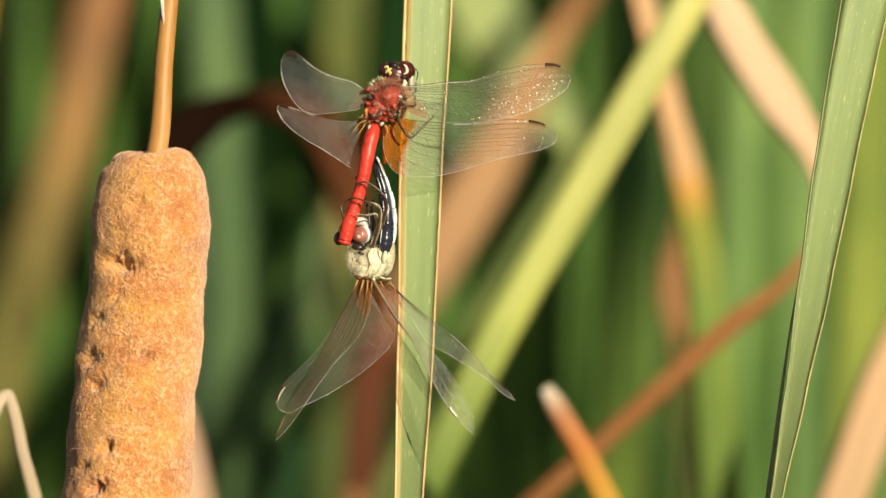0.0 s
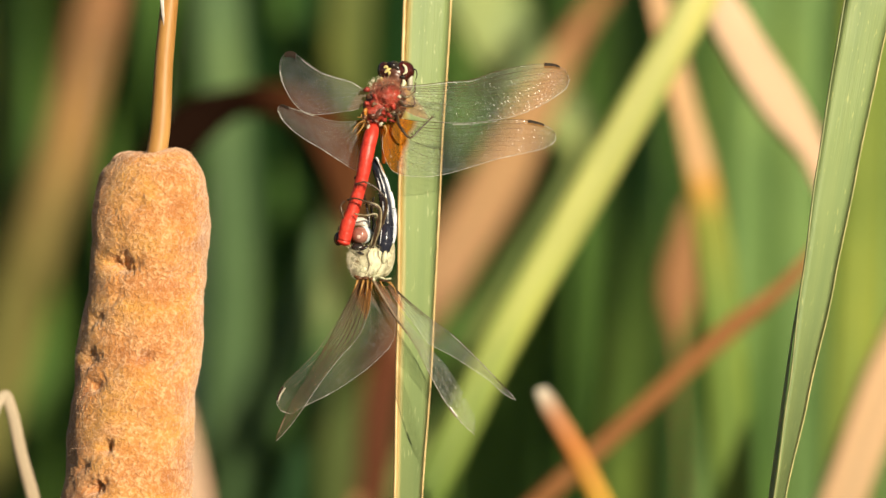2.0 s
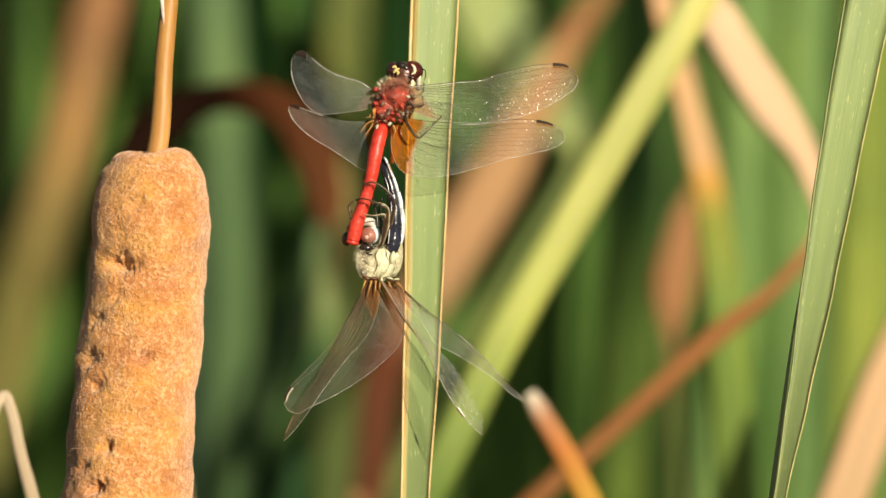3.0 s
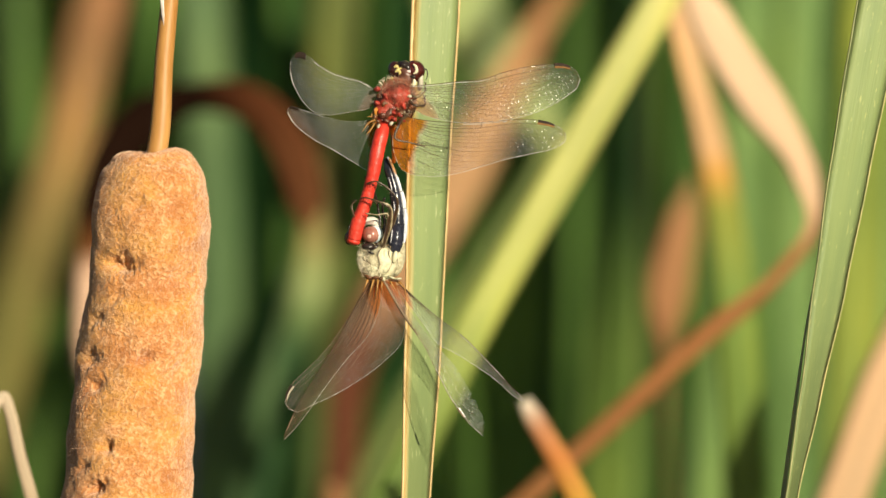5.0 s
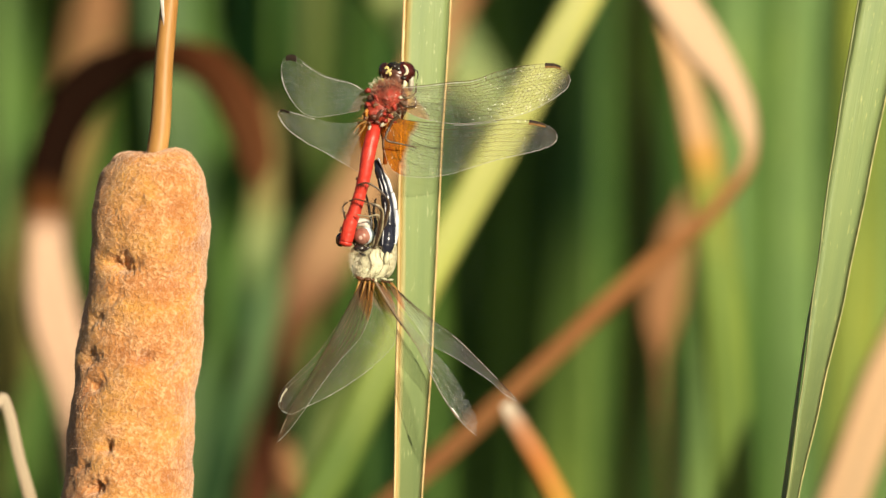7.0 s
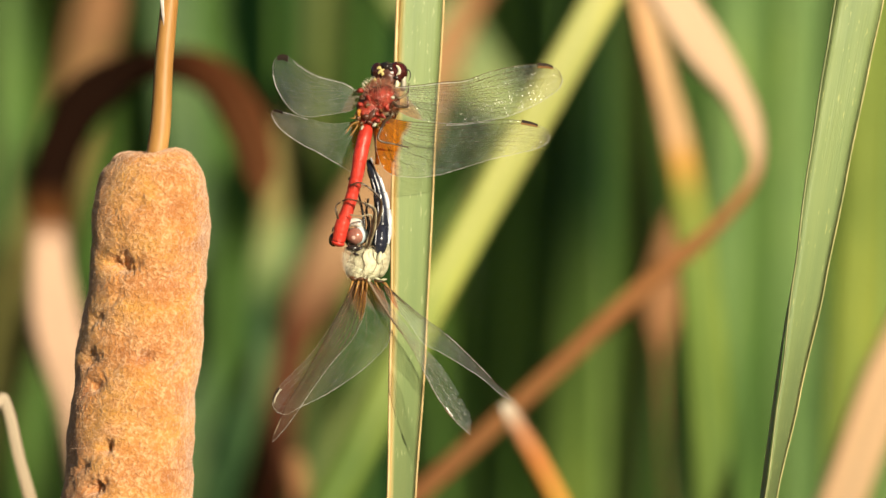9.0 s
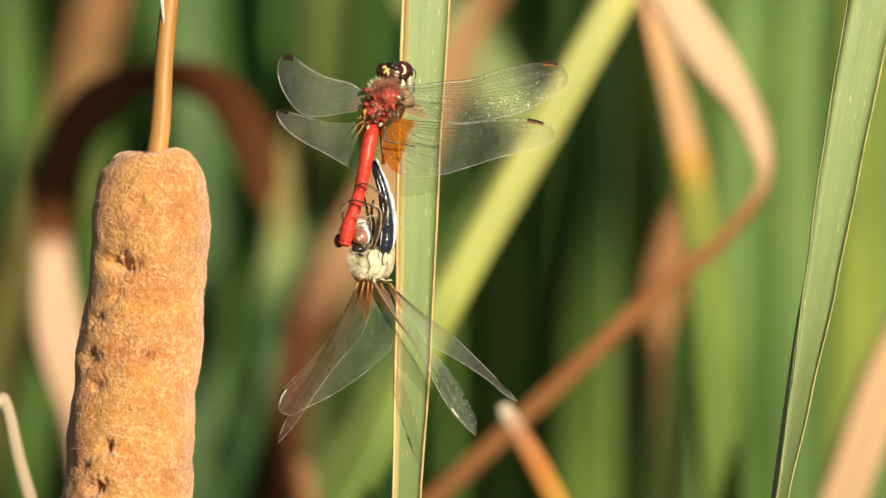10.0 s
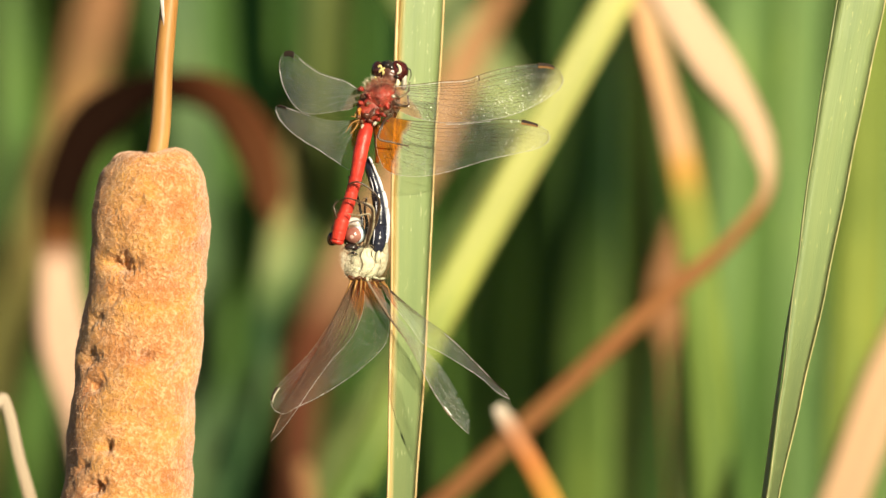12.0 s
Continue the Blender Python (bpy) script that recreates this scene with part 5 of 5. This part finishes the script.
    for rows, w in (([(4.37, 3.05), (4.70, 4.58), (4.86, 6.26)], 5.4), ([(4.81, 6.32), (4.86, 7.84), (4.70, 9.64)], 5.2), ([(4.64, 9.69), (4.48, 11.11), (4.04, 12.91)], 4.4), ([(3.93, 12.96), (3.61, 14.16), (3.12, 15.74)], 3.4), ([(3.06, 15.79), (2.63, 16.88), (2.08, 18.35)], 2.8), ([(1.97, 18.41), (1.76, 18.95), (1.32, 19.61)], 2.6)):
        piece("white_stripe", *tube([placed(o, x, y, -2.8 if y > 6 else -3.8) for x, y in rows], [w * 0.00009, w * 0.0001, w * 0.00009], 12, 6), M_WHITE, ab, o, "bright white stripe on one ring")
    for rows, w in (([(2.08, 2.83), (2.30, 4.79), (2.41, 6.54)], 1.3), ([(3.06, 2.83), (3.39, 4.79), (3.50, 6.75)], 1.1), ([(2.52, 7.19), (2.74, 9.15), (2.63, 11.11)], 1.6), ([(3.61, 7.63), (3.72, 9.59), (3.39, 11.33)], 1.2), ([(2.30, 12.42), (2.08, 13.94), (1.54, 15.69)], 1.4), ([(2.95, 13.07), (2.52, 14.81), (2.08, 16.12)], 1.2)):
        piece("pale_line", *tube([placed(o, x, y, -5.4 if y < 6 else -3.6) for x, y in rows], [w * 0.00003, w * 0.00007, w * 0.00003], 8, 6), M_WHITE, ab, o, "thin pale line on one ring")
    wing(ob, o, "hindwing", [(-0.01569, -0.0040, 1.34368), (-0.01973, -0.0028, 1.33594), (-0.02421, -0.0014, 1.32961), (-0.02804, -0.0002, 1.32578), (-0.03023, 0.0006, 1.32348), (-0.03133, 0.0011, 1.32140), (-0.03144, 0.0014, 1.31987), (-0.03079, 0.0016, 1.31867)],
         [(-0.01046, -0.0042, 1.34346), (-0.00893, -0.0042, 1.33834), (-0.00894, -0.0036, 1.33224), (-0.01286, -0.0024, 1.32776), (-0.01734, -0.0010, 1.32437), (-0.02226, 0.0002, 1.32141), (-0.02663, 0.0010, 1.31933), (-0.02904, 0.0014, 1.31812), (-0.03079, 0.0016, 1.31867)], M_FEMALE, M_VEIN_SOFT, 5, "clear hindwing, pleated and amber at its root", 0.000013, 0.8, 0.0006, 0.000012, (0.83, 0.93), (M_STIGMA, M_FACE_GREY), None, (), 0.0, 0.1)
    wing(ob, o, "forewing", [(-0.01536, -0.0050, 1.34368), (-0.01863, -0.0040, 1.33725), (-0.02256, -0.0028, 1.32994), (-0.02596, -0.0016, 1.32426), (-0.02902, -0.0006, 1.31934), (-0.03077, 0.0002, 1.31563), (-0.03154, 0.0006, 1.31355), (-0.03165, 0.0008, 1.31278)],
         [(-0.01307, -0.0052, 1.34347), (-0.01351, -0.0050, 1.33791), (-0.01536, -0.0044, 1.33333), (-0.01962, -0.0034, 1.32831), (-0.02377, -0.0022, 1.32285), (-0.02694, -0.0010, 1.31826), (-0.02968, 0.0000, 1.31476), (-0.03165, 0.0008, 1.31278)], M_PLEAT, M_VEIN, 6, "narrow forewing folded in brown pleats", 0.000016, 1.7, 0.0005, 0.000012, (0.86, 0.95), (M_VEIN, M_VEIN_SOFT), None, ((0.22, 0.35, 0.8), (0.30, 0.52, 0.85), (0.4, 0.7, 0.7), (0.52, 0.85, 0.6), (0.66, 0.98, 0.55), (0.84, 1.0, 0.35)))
    wing(ob, o, "hindwing", [(-0.01274, -0.0050, 1.34346), (-0.00915, -0.0062, 1.33715), (-0.00457, -0.0072, 1.33063), (-0.00218, -0.0078, 1.32584), (0.00065, -0.0084, 1.32063), (0.00370, -0.0088, 1.31661), (0.00663, -0.0090, 1.31400)],
         [(-0.01231, -0.0050, 1.34379), (-0.00784, -0.0060, 1.33802), (-0.00174, -0.0070, 1.33041), (0.00163, -0.0076, 1.32660), (0.00326, -0.0080, 1.32400), (0.00533, -0.0084, 1.32030), (0.00685, -0.0088, 1.31661), (0.00663, -0.0090, 1.31400)], M_SILVER, M_VEIN_SOFT, 7, "greyish hindwing with a torn tip", 0.000012, 0.8, 0.0003, 0.000012, (0.80, 0.86), (M_VEIN_SOFT, M_VEIN_PALE), (0.55, 0.9), (), 0.3)
    wing(ob, o, "forewing", [(-0.00948, -0.0040, 1.34303), (-0.00501, -0.0046, 1.33900), (-0.00098, -0.0052, 1.33573), (0.00207, -0.0056, 1.33356), (0.00719, -0.0062, 1.32866), (0.01143, -0.0066, 1.32420), (0.01372, -0.0068, 1.32181), (0.01459, -0.0068, 1.32061)],
         [(-0.01024, -0.0040, 1.34270), (-0.00828, -0.0046, 1.33965), (-0.00479, -0.0052, 1.33519), (-0.00196, -0.0056, 1.33138), (0.00087, -0.0058, 1.32996), (0.00523, -0.0062, 1.32735), (0.00958, -0.0066, 1.32431), (0.01284, -0.0068, 1.32148), (0.01459, -0.0068, 1.32061)], M_SILVER, M_VEIN, 8, "narrow clear forewing, folded down", 0.000012, 1.0, 0.0004, 0.000012, (0.83, 0.93), (M_STIGMA, M_VEIN_SOFT), (0.46, 0.98), (), 0.0, 0.1)
    piece("folded_edge", *tube([(-0.01274, -0.0060, 1.34368), (-0.01089, -0.0064, 1.34053), (-0.00860, -0.0070, 1.33683), (-0.00609, -0.0074, 1.33335)], [0.00016, 0.00022, 0.00018, 0.00008], 8, 8, 0.6), M_VEIN_SOFT, ob, o, "pale folded front edge of a wing")
    for x0, y0, x1, y1, x2, y2, r in ((-2.16, -3.70, -2.60, -5.01, -3.36, -6.75, 6), (-1.08, -3.81, -1.51, -5.45, -2.16, -7.62, 6), (-0.31, -3.92, -0.42, -5.66, -0.75, -7.84, 5), (0.45, -4.03, 0.45, -5.23, 0.34, -6.53, 5), (1.97, -4.03, 2.41, -5.01, 3.06, -6.10, 5), (3.28, -4.25, 4.15, -5.01, 5.24, -6.32, 5), (3.93, -4.47, 4.81, -5.66, 5.24, -7.62, 4)):
        piece("wing_joint", *tube([placed(o, x0, y0, -5), placed(o, x1, y1, -6), placed(o, x2, y2, -5)], [r * 0.00005, r * 0.000028, r * 0.000008], 8, 5), M_VEIN_AMBER, ob, o, "amber wing joint")
    for x, y, w, h, turn, mat in ((-2.16, -3.59, 8, 3.4, 14, M_JOINT), (-0.86, -3.70, 7, 3.0, 0, M_JOINT), (0.45, -3.92, 4, 3.0, 0, M_JOINT), (1.32, -3.27, 8, 3.2, -14, M_PLATE_PALE), (2.41, -3.70, 7, 2.4, 10, M_PLATE_PALE), (3.50, -3.92, 7, 2.2, -6, M_PLATE_PALE), (0.78, -4.03, 3, 4, 0, M_PLATE_PALE), (2.85, -4.25, 10, 1.6, 6, M_JOINT)):
        piece("rear_fringe", *blob(placed(o, x, y, -5.6), (w * 0.000109, 0.0006, h * 0.000109), turn, 0.5, 900, 14, 18), mat, th, o, "knobbly rim of the thorax")
    for pts, mat, r in (([(0.45, 2.18, -5), (3.06, 8.71, -7.5), (3.28, 11.33, -9), (0.89, 13.94, -9.4), (-0.86, 14.81, -9.6), (-2.60, 14.38, -8.6)], M_LEG, 0.00034), ([(0.67, 2.18, -5), (1.76, 7.08, -8), (1.87, 9.59, -9.6), (-1.08, 11.22, -9.8), (-2.82, 11.66, -9.2), (-4.13, 11.33, -7.4)], M_LEG, 0.00030),
                        ([(0.67, 2.18, -5), (2.19, 6.75, -7.6), (1.76, 10.24, -9.4), (0.01, 10.89, -9.6), (-1.29, 11.11, -9.0)], M_LEG_TAN, 0.00024), ([(0.23, 2.40, -5), (1.54, 7.19, -7.6), (1.32, 8.61, -9.2), (-0.64, 8.39, -9.4), (-2.82, 8.71, -8.6)], M_LEG_TAN, 0.00024),
                        ([(-0.53, 3.05, -3), (0.01, 6.54, -3), (-0.42, 9.80, -3), (-1.08, 12.64, -4), (-1.51, 13.51, -5)], M_BLACK, 0.00036), ([(0.01, 3.27, -3), (0.89, 6.75, -3), (0.45, 9.59, -3), (0.89, 11.76, -4)], M_BLACK, 0.00036),
                        ([(-2.60, 5.66, -3), (-4.13, 6.75, -5), (-5.21, 8.71, -7), (-5.43, 10.24, -7), (-4.56, 11.11, -6)], M_LEG, 0.00030), ([(1.32, 2.61, -3), (2.63, 6.75, -4), (3.50, 9.59, -5)], M_LEG_TAN, 0.00026)):
        leg(ob, o, [placed(o, *p) for p in pts], r, mat, ())
    return ob


MALE, MALE_PARTS = male()
FEMALE = female()


# ---- what moves ----
WING_ROOT = Vector((-0.01430, -0.0045, 1.3775)) - MALE_AT


def sway(ob, rows, height=1.35):
    """Lean a rooted thing so that it shifts at eye height: seconds, mm across, mm up."""
    x, y, z = ob.location
    walk(ob, [(t, pose(x, y, z + up / 1000, 0, math.degrees(math.atan2(dx / 1000, height)), 0)) for t, dx, up in rows])


def drift(ob, rows):
    """Carry a clinging thing along with its leaf: seconds, mm across, mm up, and its tilt in degrees."""
    x, y, z = ob.location
    walk(ob, [(t, pose(x + dx / 1000, y, z + up / 1000, 0, tilt, 0)) for t, dx, up, tilt in rows])


def flex(part, root, rows):
    """Turn a wing on its root: seconds, degrees that its tip lifts, degrees that it swings back."""
    r = Matrix.Translation(root)
    walk(part, [(t, r @ pose(0, 0, 0, 0, lift, -back) @ r.inverted()) for t, lift, back in rows])


def motions():
    blade = [(0, 0.10, 0), (0.5, -0.34, 0), (1, -0.01, 0), (1.5, -0.66, 0), (2, -0.01, 0), (2.5, 0.97, 0), (3, 1.30, 0), (3.2, 1.38, 0), (4.8, 1.52, 0), (5, 1.52, 0), (5.5, 0.97, 0), (6, 0.10, 0), (6.5, 0.43, 0), (6.7, 0.30, 0), (8.3, -1.68, 0), (8.5, -1.75, 0), (9, -1.32, 0), (9.5, -1.21, 0), (10, -0.34, 0), (10.5, -1.32, 0), (11, -1.54, 0), (11.5, -1.21, 0), (12, -1.32, 0)]
    sway(BLADE, blade)
    drift(MALE, [(0, -0.42, 0.00, 0.32), (0.5, -0.92, 0.00, 0.32), (1, -0.42, 0.34, 0.34), (1.5, -1.26, 0.08, 0.11), (2, -0.58, 0.00, 0.32), (2.5, 0.59, 0.09, 0.53), (3, 1.09, 0.00, 0.32), (3.2, 1.19, 0.03, 0.38), (4.8, 1.42, 0.09, 0.51), (5, 1.42, 0.09, 0.51), (5.5, 1.00, 0.08, 0.21), (6, 0.00, 0.00, 0.00), (6.5, 0.34, -0.17, 0.01), (6.7, 0.13, -0.17, 0.01), (8.3, -2.23, -0.17, 0.01), (8.5, -2.34, -0.17, 0.01), (9, -1.83, -0.17, 0.01), (9.5, -1.67, -0.26, -0.21), (10, -0.74, -0.09, -0.51), (10.5, -1.91, -0.26, -0.51), (11, -2.09, -0.17, -0.29), (11.5, -1.75, -0.09, -0.51), (12, -1.75, 0.09, 0.51)])
    drift(FEMALE, [(0, -0.67, 0.21, -0.01), (0.5, -1.03, -0.06, -0.48), (1, -0.55, 0.30, -0.15), (1.5, -1.35, 0.01, -0.22), (2, -0.68, 0.18, -0.22), (2.5, 0.24, 0.26, -0.17), (3, 0.87, 0.13, -0.08), (3.2, 1.00, 0.17, 0.11), (4.8, 1.32, 0.26, 0.55), (5, 1.32, 0.26, 0.55), (5.5, 0.82, 0.18, 0.45), (6, 0.00, 0.00, 0.00), (6.5, 0.34, 0.03, 0.12), (6.7, 0.15, 0.02, 0.05), (8.3, -1.99, -0.09, -0.67), (8.5, -2.09, -0.09, -0.70), (9, -1.62, 0.03, -0.49), (9.5, -1.59, -0.25, -0.70), (10, -0.62, -0.14, -0.55), (10.5, -1.76, -0.29, -0.84), (11, -2.02, -0.20, -0.92), (11.5, -1.62, -0.10, -0.50), (12, -1.96, 0.20, -0.55)])
    sway(BLADE_B, [(0, 0.00, 0), (0.5, -0.33, 0), (1, -0.16, 0), (1.5, -1.40, 0), (2, 0.60, 0), (2.5, 0.55, 0), (3, 0.65, 0), (3.2, 1.97, 0), (4.8, 4.25, 0), (5, 2.95, 0), (5.5, 6.65, 0), (6, 3.60, 0), (6.5, 4.60, 0), (6.7, 4.10, 0), (8.3, 0.00, 0), (8.5, -0.44, 0), (9, -1.10, 0), (9.5, -0.44, 0), (10, 1.10, 0), (10.5, 0.93, 0), (11, -0.44, 0), (11.5, 0.70, 0), (12, -0.76, 0)])
    gusts = [(0, 0.00, 0.00), (0.5, 9.43, 0.00), (1, 7.54, 0.00), (1.5, 2.12, 0.00), (2, 1.18, 0.00), (2.5, 4.48, 0.00), (3, 1.18, 0.00), (3.2, 0.47, 0.00), (4.8, -4.01, 0.00), (5, -4.72, 0.00), (5.5, -8.49, 0.00), (6, -15.33, 0.00), (6.5, -16.74, 0.00), (6.7, -16.86, 0.00), (8.3, -17.45, 0.00), (8.5, -17.21, 0.00), (9, -14.15, 0.00), (9.5, -11.32, 0.00), (10, -11.55, 0.00), (10.5, -16.03, 0.00), (11, -16.27, 0.00), (11.5, -11.55, 0.00), (12, -11.79, 0.00)]
    sway(DIAG, gusts)
    for i, ob in enumerate(STAND_LEAVES):
        share = STAND_ROWS[i][5] if len(STAND_ROWS[i]) > 5 else 0.05 + 0.16 * ((i * 7) % 10) / 10
        sway(ob, [(t, dx * share + 0.5 * math.sin(t * 2.1 + i), 0) for t, dx, up in gusts])
    sway(MOVER, [(t, (dx + 13.5) * 0.8, 0) for t, dx, up in gusts])
    o = Vector((-0.00832, -0.0040, 1.37572)) - MALE_AT
    spin = Matrix.Translation(o) @ pose(0, 0, 0, 0, 58, 0) @ Matrix.Translation(-o)
    walk(MALE_PARTS["leg"], [(0, pose(0, 0, 0)), (3.3, pose(0, 0, 0)), (4.6, spin), (12, spin)])
    flex(MALE_PARTS["lf"], WING_ROOT, [(0, 1.0, 0), (2, 0.6, 0), (2.5, 1.2, 4), (3, 1.2, 3), (5, -0.6, 1), (6, 0, 0), (6.5, -0.4, 2), (8.5, -1.2, 1), (9.5, 0, 0), (11.5, -0.6, -0.5), (12, 0.6, 7)])
    flex(MALE_PARTS["lh"], WING_ROOT, [(0, 2.2, 0), (2, 1.8, 2), (3, 1.8, 4.5), (5, 0, 1), (6, 0, 0), (8.5, -1.1, 2), (9.5, 0, 2), (11, -1.0, 0), (11.5, 0, 0), (12, 1.2, 6.5)])
    sway(BROWN, [(0, 0.00, 0.00), (0.5, 12.78, 0.00), (1, 12.02, 0.00), (1.5, 3.83, 0.00), (2, 3.07, 0.00), (2.5, 6.65, 0.00), (3, 2.56, 0.00), (3.2, 1.79, 0.00), (4.8, -3.58, 0.00), (5, -4.47, 0.00), (5.5, -9.97, 0.00), (6, -16.62, 0.00), (6.5, -20.45, 0.00), (6.7, -20.96, 0.00), (8.3, -22.50, 0.00), (8.5, -22.24, 0.00), (9, -19.17, 0.00), (9.5, -15.59, 0.00), (10, -16.87, 0.00), (10.5, -20.45, 0.00), (11, -21.73, 0.00), (11.5, -16.87, 0.00), (12, -14.57, 0.00)])
    sway(BROAD, gusts)
    sway(COOL, [(t, (dx + 11.2) * 0.35, 0) for t, dx, up in gusts])
    low_gusts = [(0, 10.73, -6.31), (0.5, 20.20, -10.10), (1, 17.68, -8.84), (1.5, 12.37, -7.58), (2, 11.36, -7.58), (2.5, 14.52, -8.21), (3, 11.62, -6.94), (3.2, 11.11, -6.57), (4.8, 6.94, -5.30), (5, 6.31, -5.05), (5.5, 2.78, -1.26), (6, -3.54, 3.16), (6.5, -4.04, 3.79), (6.7, -4.17, 3.79), (8.3, -5.05, 4.04), (8.5, -4.80, 3.79), (9, -2.27, 1.52), (9.5, 0.00, -0.00), (10, -0.51, -0.00), (10.5, -4.04, 3.16), (11, -4.29, 3.16), (11.5, 0.00, -0.00), (12, -0.51, -0.00)]
    sway(TIP, low_gusts)
    sway(STUB, low_gusts)
    sway(ORANGE, [(0, -11.85, 0.00), (0.2, -7.73, 0.00), (0.5, -0.25, 0.00), (0.7, 0.00, 0.00), (1, -2.99, 0.00), (1.2, -7.48, 0.00), (1.5, -11.85, 0.00), (2, -14.97, 0.00), (3, -14.97, 0.00), (5, -18.71, 0.00), (6.5, -29.93, 0.00), (8.5, -31.18, 0.00), (9.5, -26.19, 0.00), (12, -26.19, 0.00)])
    sway(TAN, [(0, 12.44, -1.18), (0.5, 19.55, -7.11), (1, 18.36, -7.11), (1.5, 13.03, -2.37), (2, 12.44, -1.78), (2.5, 13.27, -2.37), (3, 10.66, -2.96), (3.2, 10.43, -3.55), (4.8, 9.24, -3.55), (5, 8.89, -3.55), (5.5, 2.96, -0.00), (6, -2.84, 2.37), (6.5, -2.96, 4.74), (6.7, -3.32, 4.74), (8.3, -4.98, 3.79), (8.5, -4.98, 3.55), (9, -2.61, 2.96), (9.5, 0.00, -0.00), (10, -1.07, 1.18), (10.5, -3.91, 3.32), (11, -4.38, 3.32), (11.5, 0.12, 0.59), (12, -0.36, -0.00)])
    sway(TURNING, [(0, -2.17, -7.25), (0.5, 15.10, -2.42), (1, 4.83, -7.01), (1.5, 7.97, -6.28), (2, 0.60, -6.64), (2.5, 0.60, -6.04), (3, 1.21, -5.44), (3.2, 1.45, -5.32), (4.8, 3.26, -3.87), (5, 3.38, -3.62), (5.5, 3.62, -1.21), (6, -2.54, -1.81), (6.5, 1.21, -0.00), (6.7, 0.97, -0.00), (8.3, -1.45, -0.00), (8.5, -1.81, -0.00), (9, -3.87, -1.21), (9.5, 0.00, -0.00), (10, -2.17, -1.21), (10.5, -3.62, -0.00), (11, -0.60, -1.21), (11.5, -6.89, -1.45), (12, -3.62, -2.42)])
    sway(ARCH, [(0, 21.35, -9.15), (0.5, 28.06, -11.59), (0.7, 28.67, -12.20), (1, 26.23, -10.98), (1.2, 25.01, -9.76), (1.5, 22.57, -8.54), (2, 21.35, -8.54), (2.5, 19.27, -7.93), (3, 15.86, -7.93), (3.2, 15.25, -8.05), (4.8, 12.20, -8.05), (5, 11.59, -7.93), (5.5, 6.71, -7.93), (6, 2.44, -1.83), (6.5, 1.83, -0.00), (6.7, 1.59, 0.37), (8.3, 0.61, 1.22), (8.5, 0.61, 1.22), (9, 1.83, -1.22), (9.5, 4.27, -5.49), (10, 2.44, -3.66), (10.5, 0.00, -0.00), (11, 0.00, -0.00), (11.5, 3.05, -4.27), (12, 3.66, -6.10)])
    sway(STICK, [(0, 0.00, -0.00), (0.5, -0.58, -1.39), (1, -1.39, -1.16), (1.5, -2.20, -0.35), (2, -1.27, -0.00), (2.5, -3.01, -0.46), (3, -3.36, -0.46), (5, -4.51, -1.85), (5.5, -5.90, -1.74), (6, -8.22, -1.85), (6.5, -8.22, -1.74), (8.5, -9.26, -2.08), (9, -8.57, -1.74), (9.5, -8.33, -2.20), (10, -8.91, -2.08), (10.5, -8.91, -1.85), (11, -9.61, -2.20), (11.5, -9.61, -2.08), (12, -9.95, -2.08)])
    sway(PALE, [(0, 0.00, -0.00), (3, -0.43, -0.21), (5, -0.64, -0.32), (6.5, -0.85, -0.64), (8.5, -0.85, -0.64), (12, -0.85, -0.64)])
    sway(PATCH, [(0, 2.51, 2.51), (0.5, 7.53, -1.25), (1, 5.02, -0.00), (1.5, 3.76, 2.51), (2, 2.51, 2.51), (2.5, 1.88, 2.51), (3, 1.25, 2.51), (5, 0.00, 1.25), (6.5, -1.25, -1.25), (8.5, -1.25, -0.00), (9.5, -1.00, -0.00), (10.5, -1.88, -0.00), (12, 0.00, -0.00)])


motions()
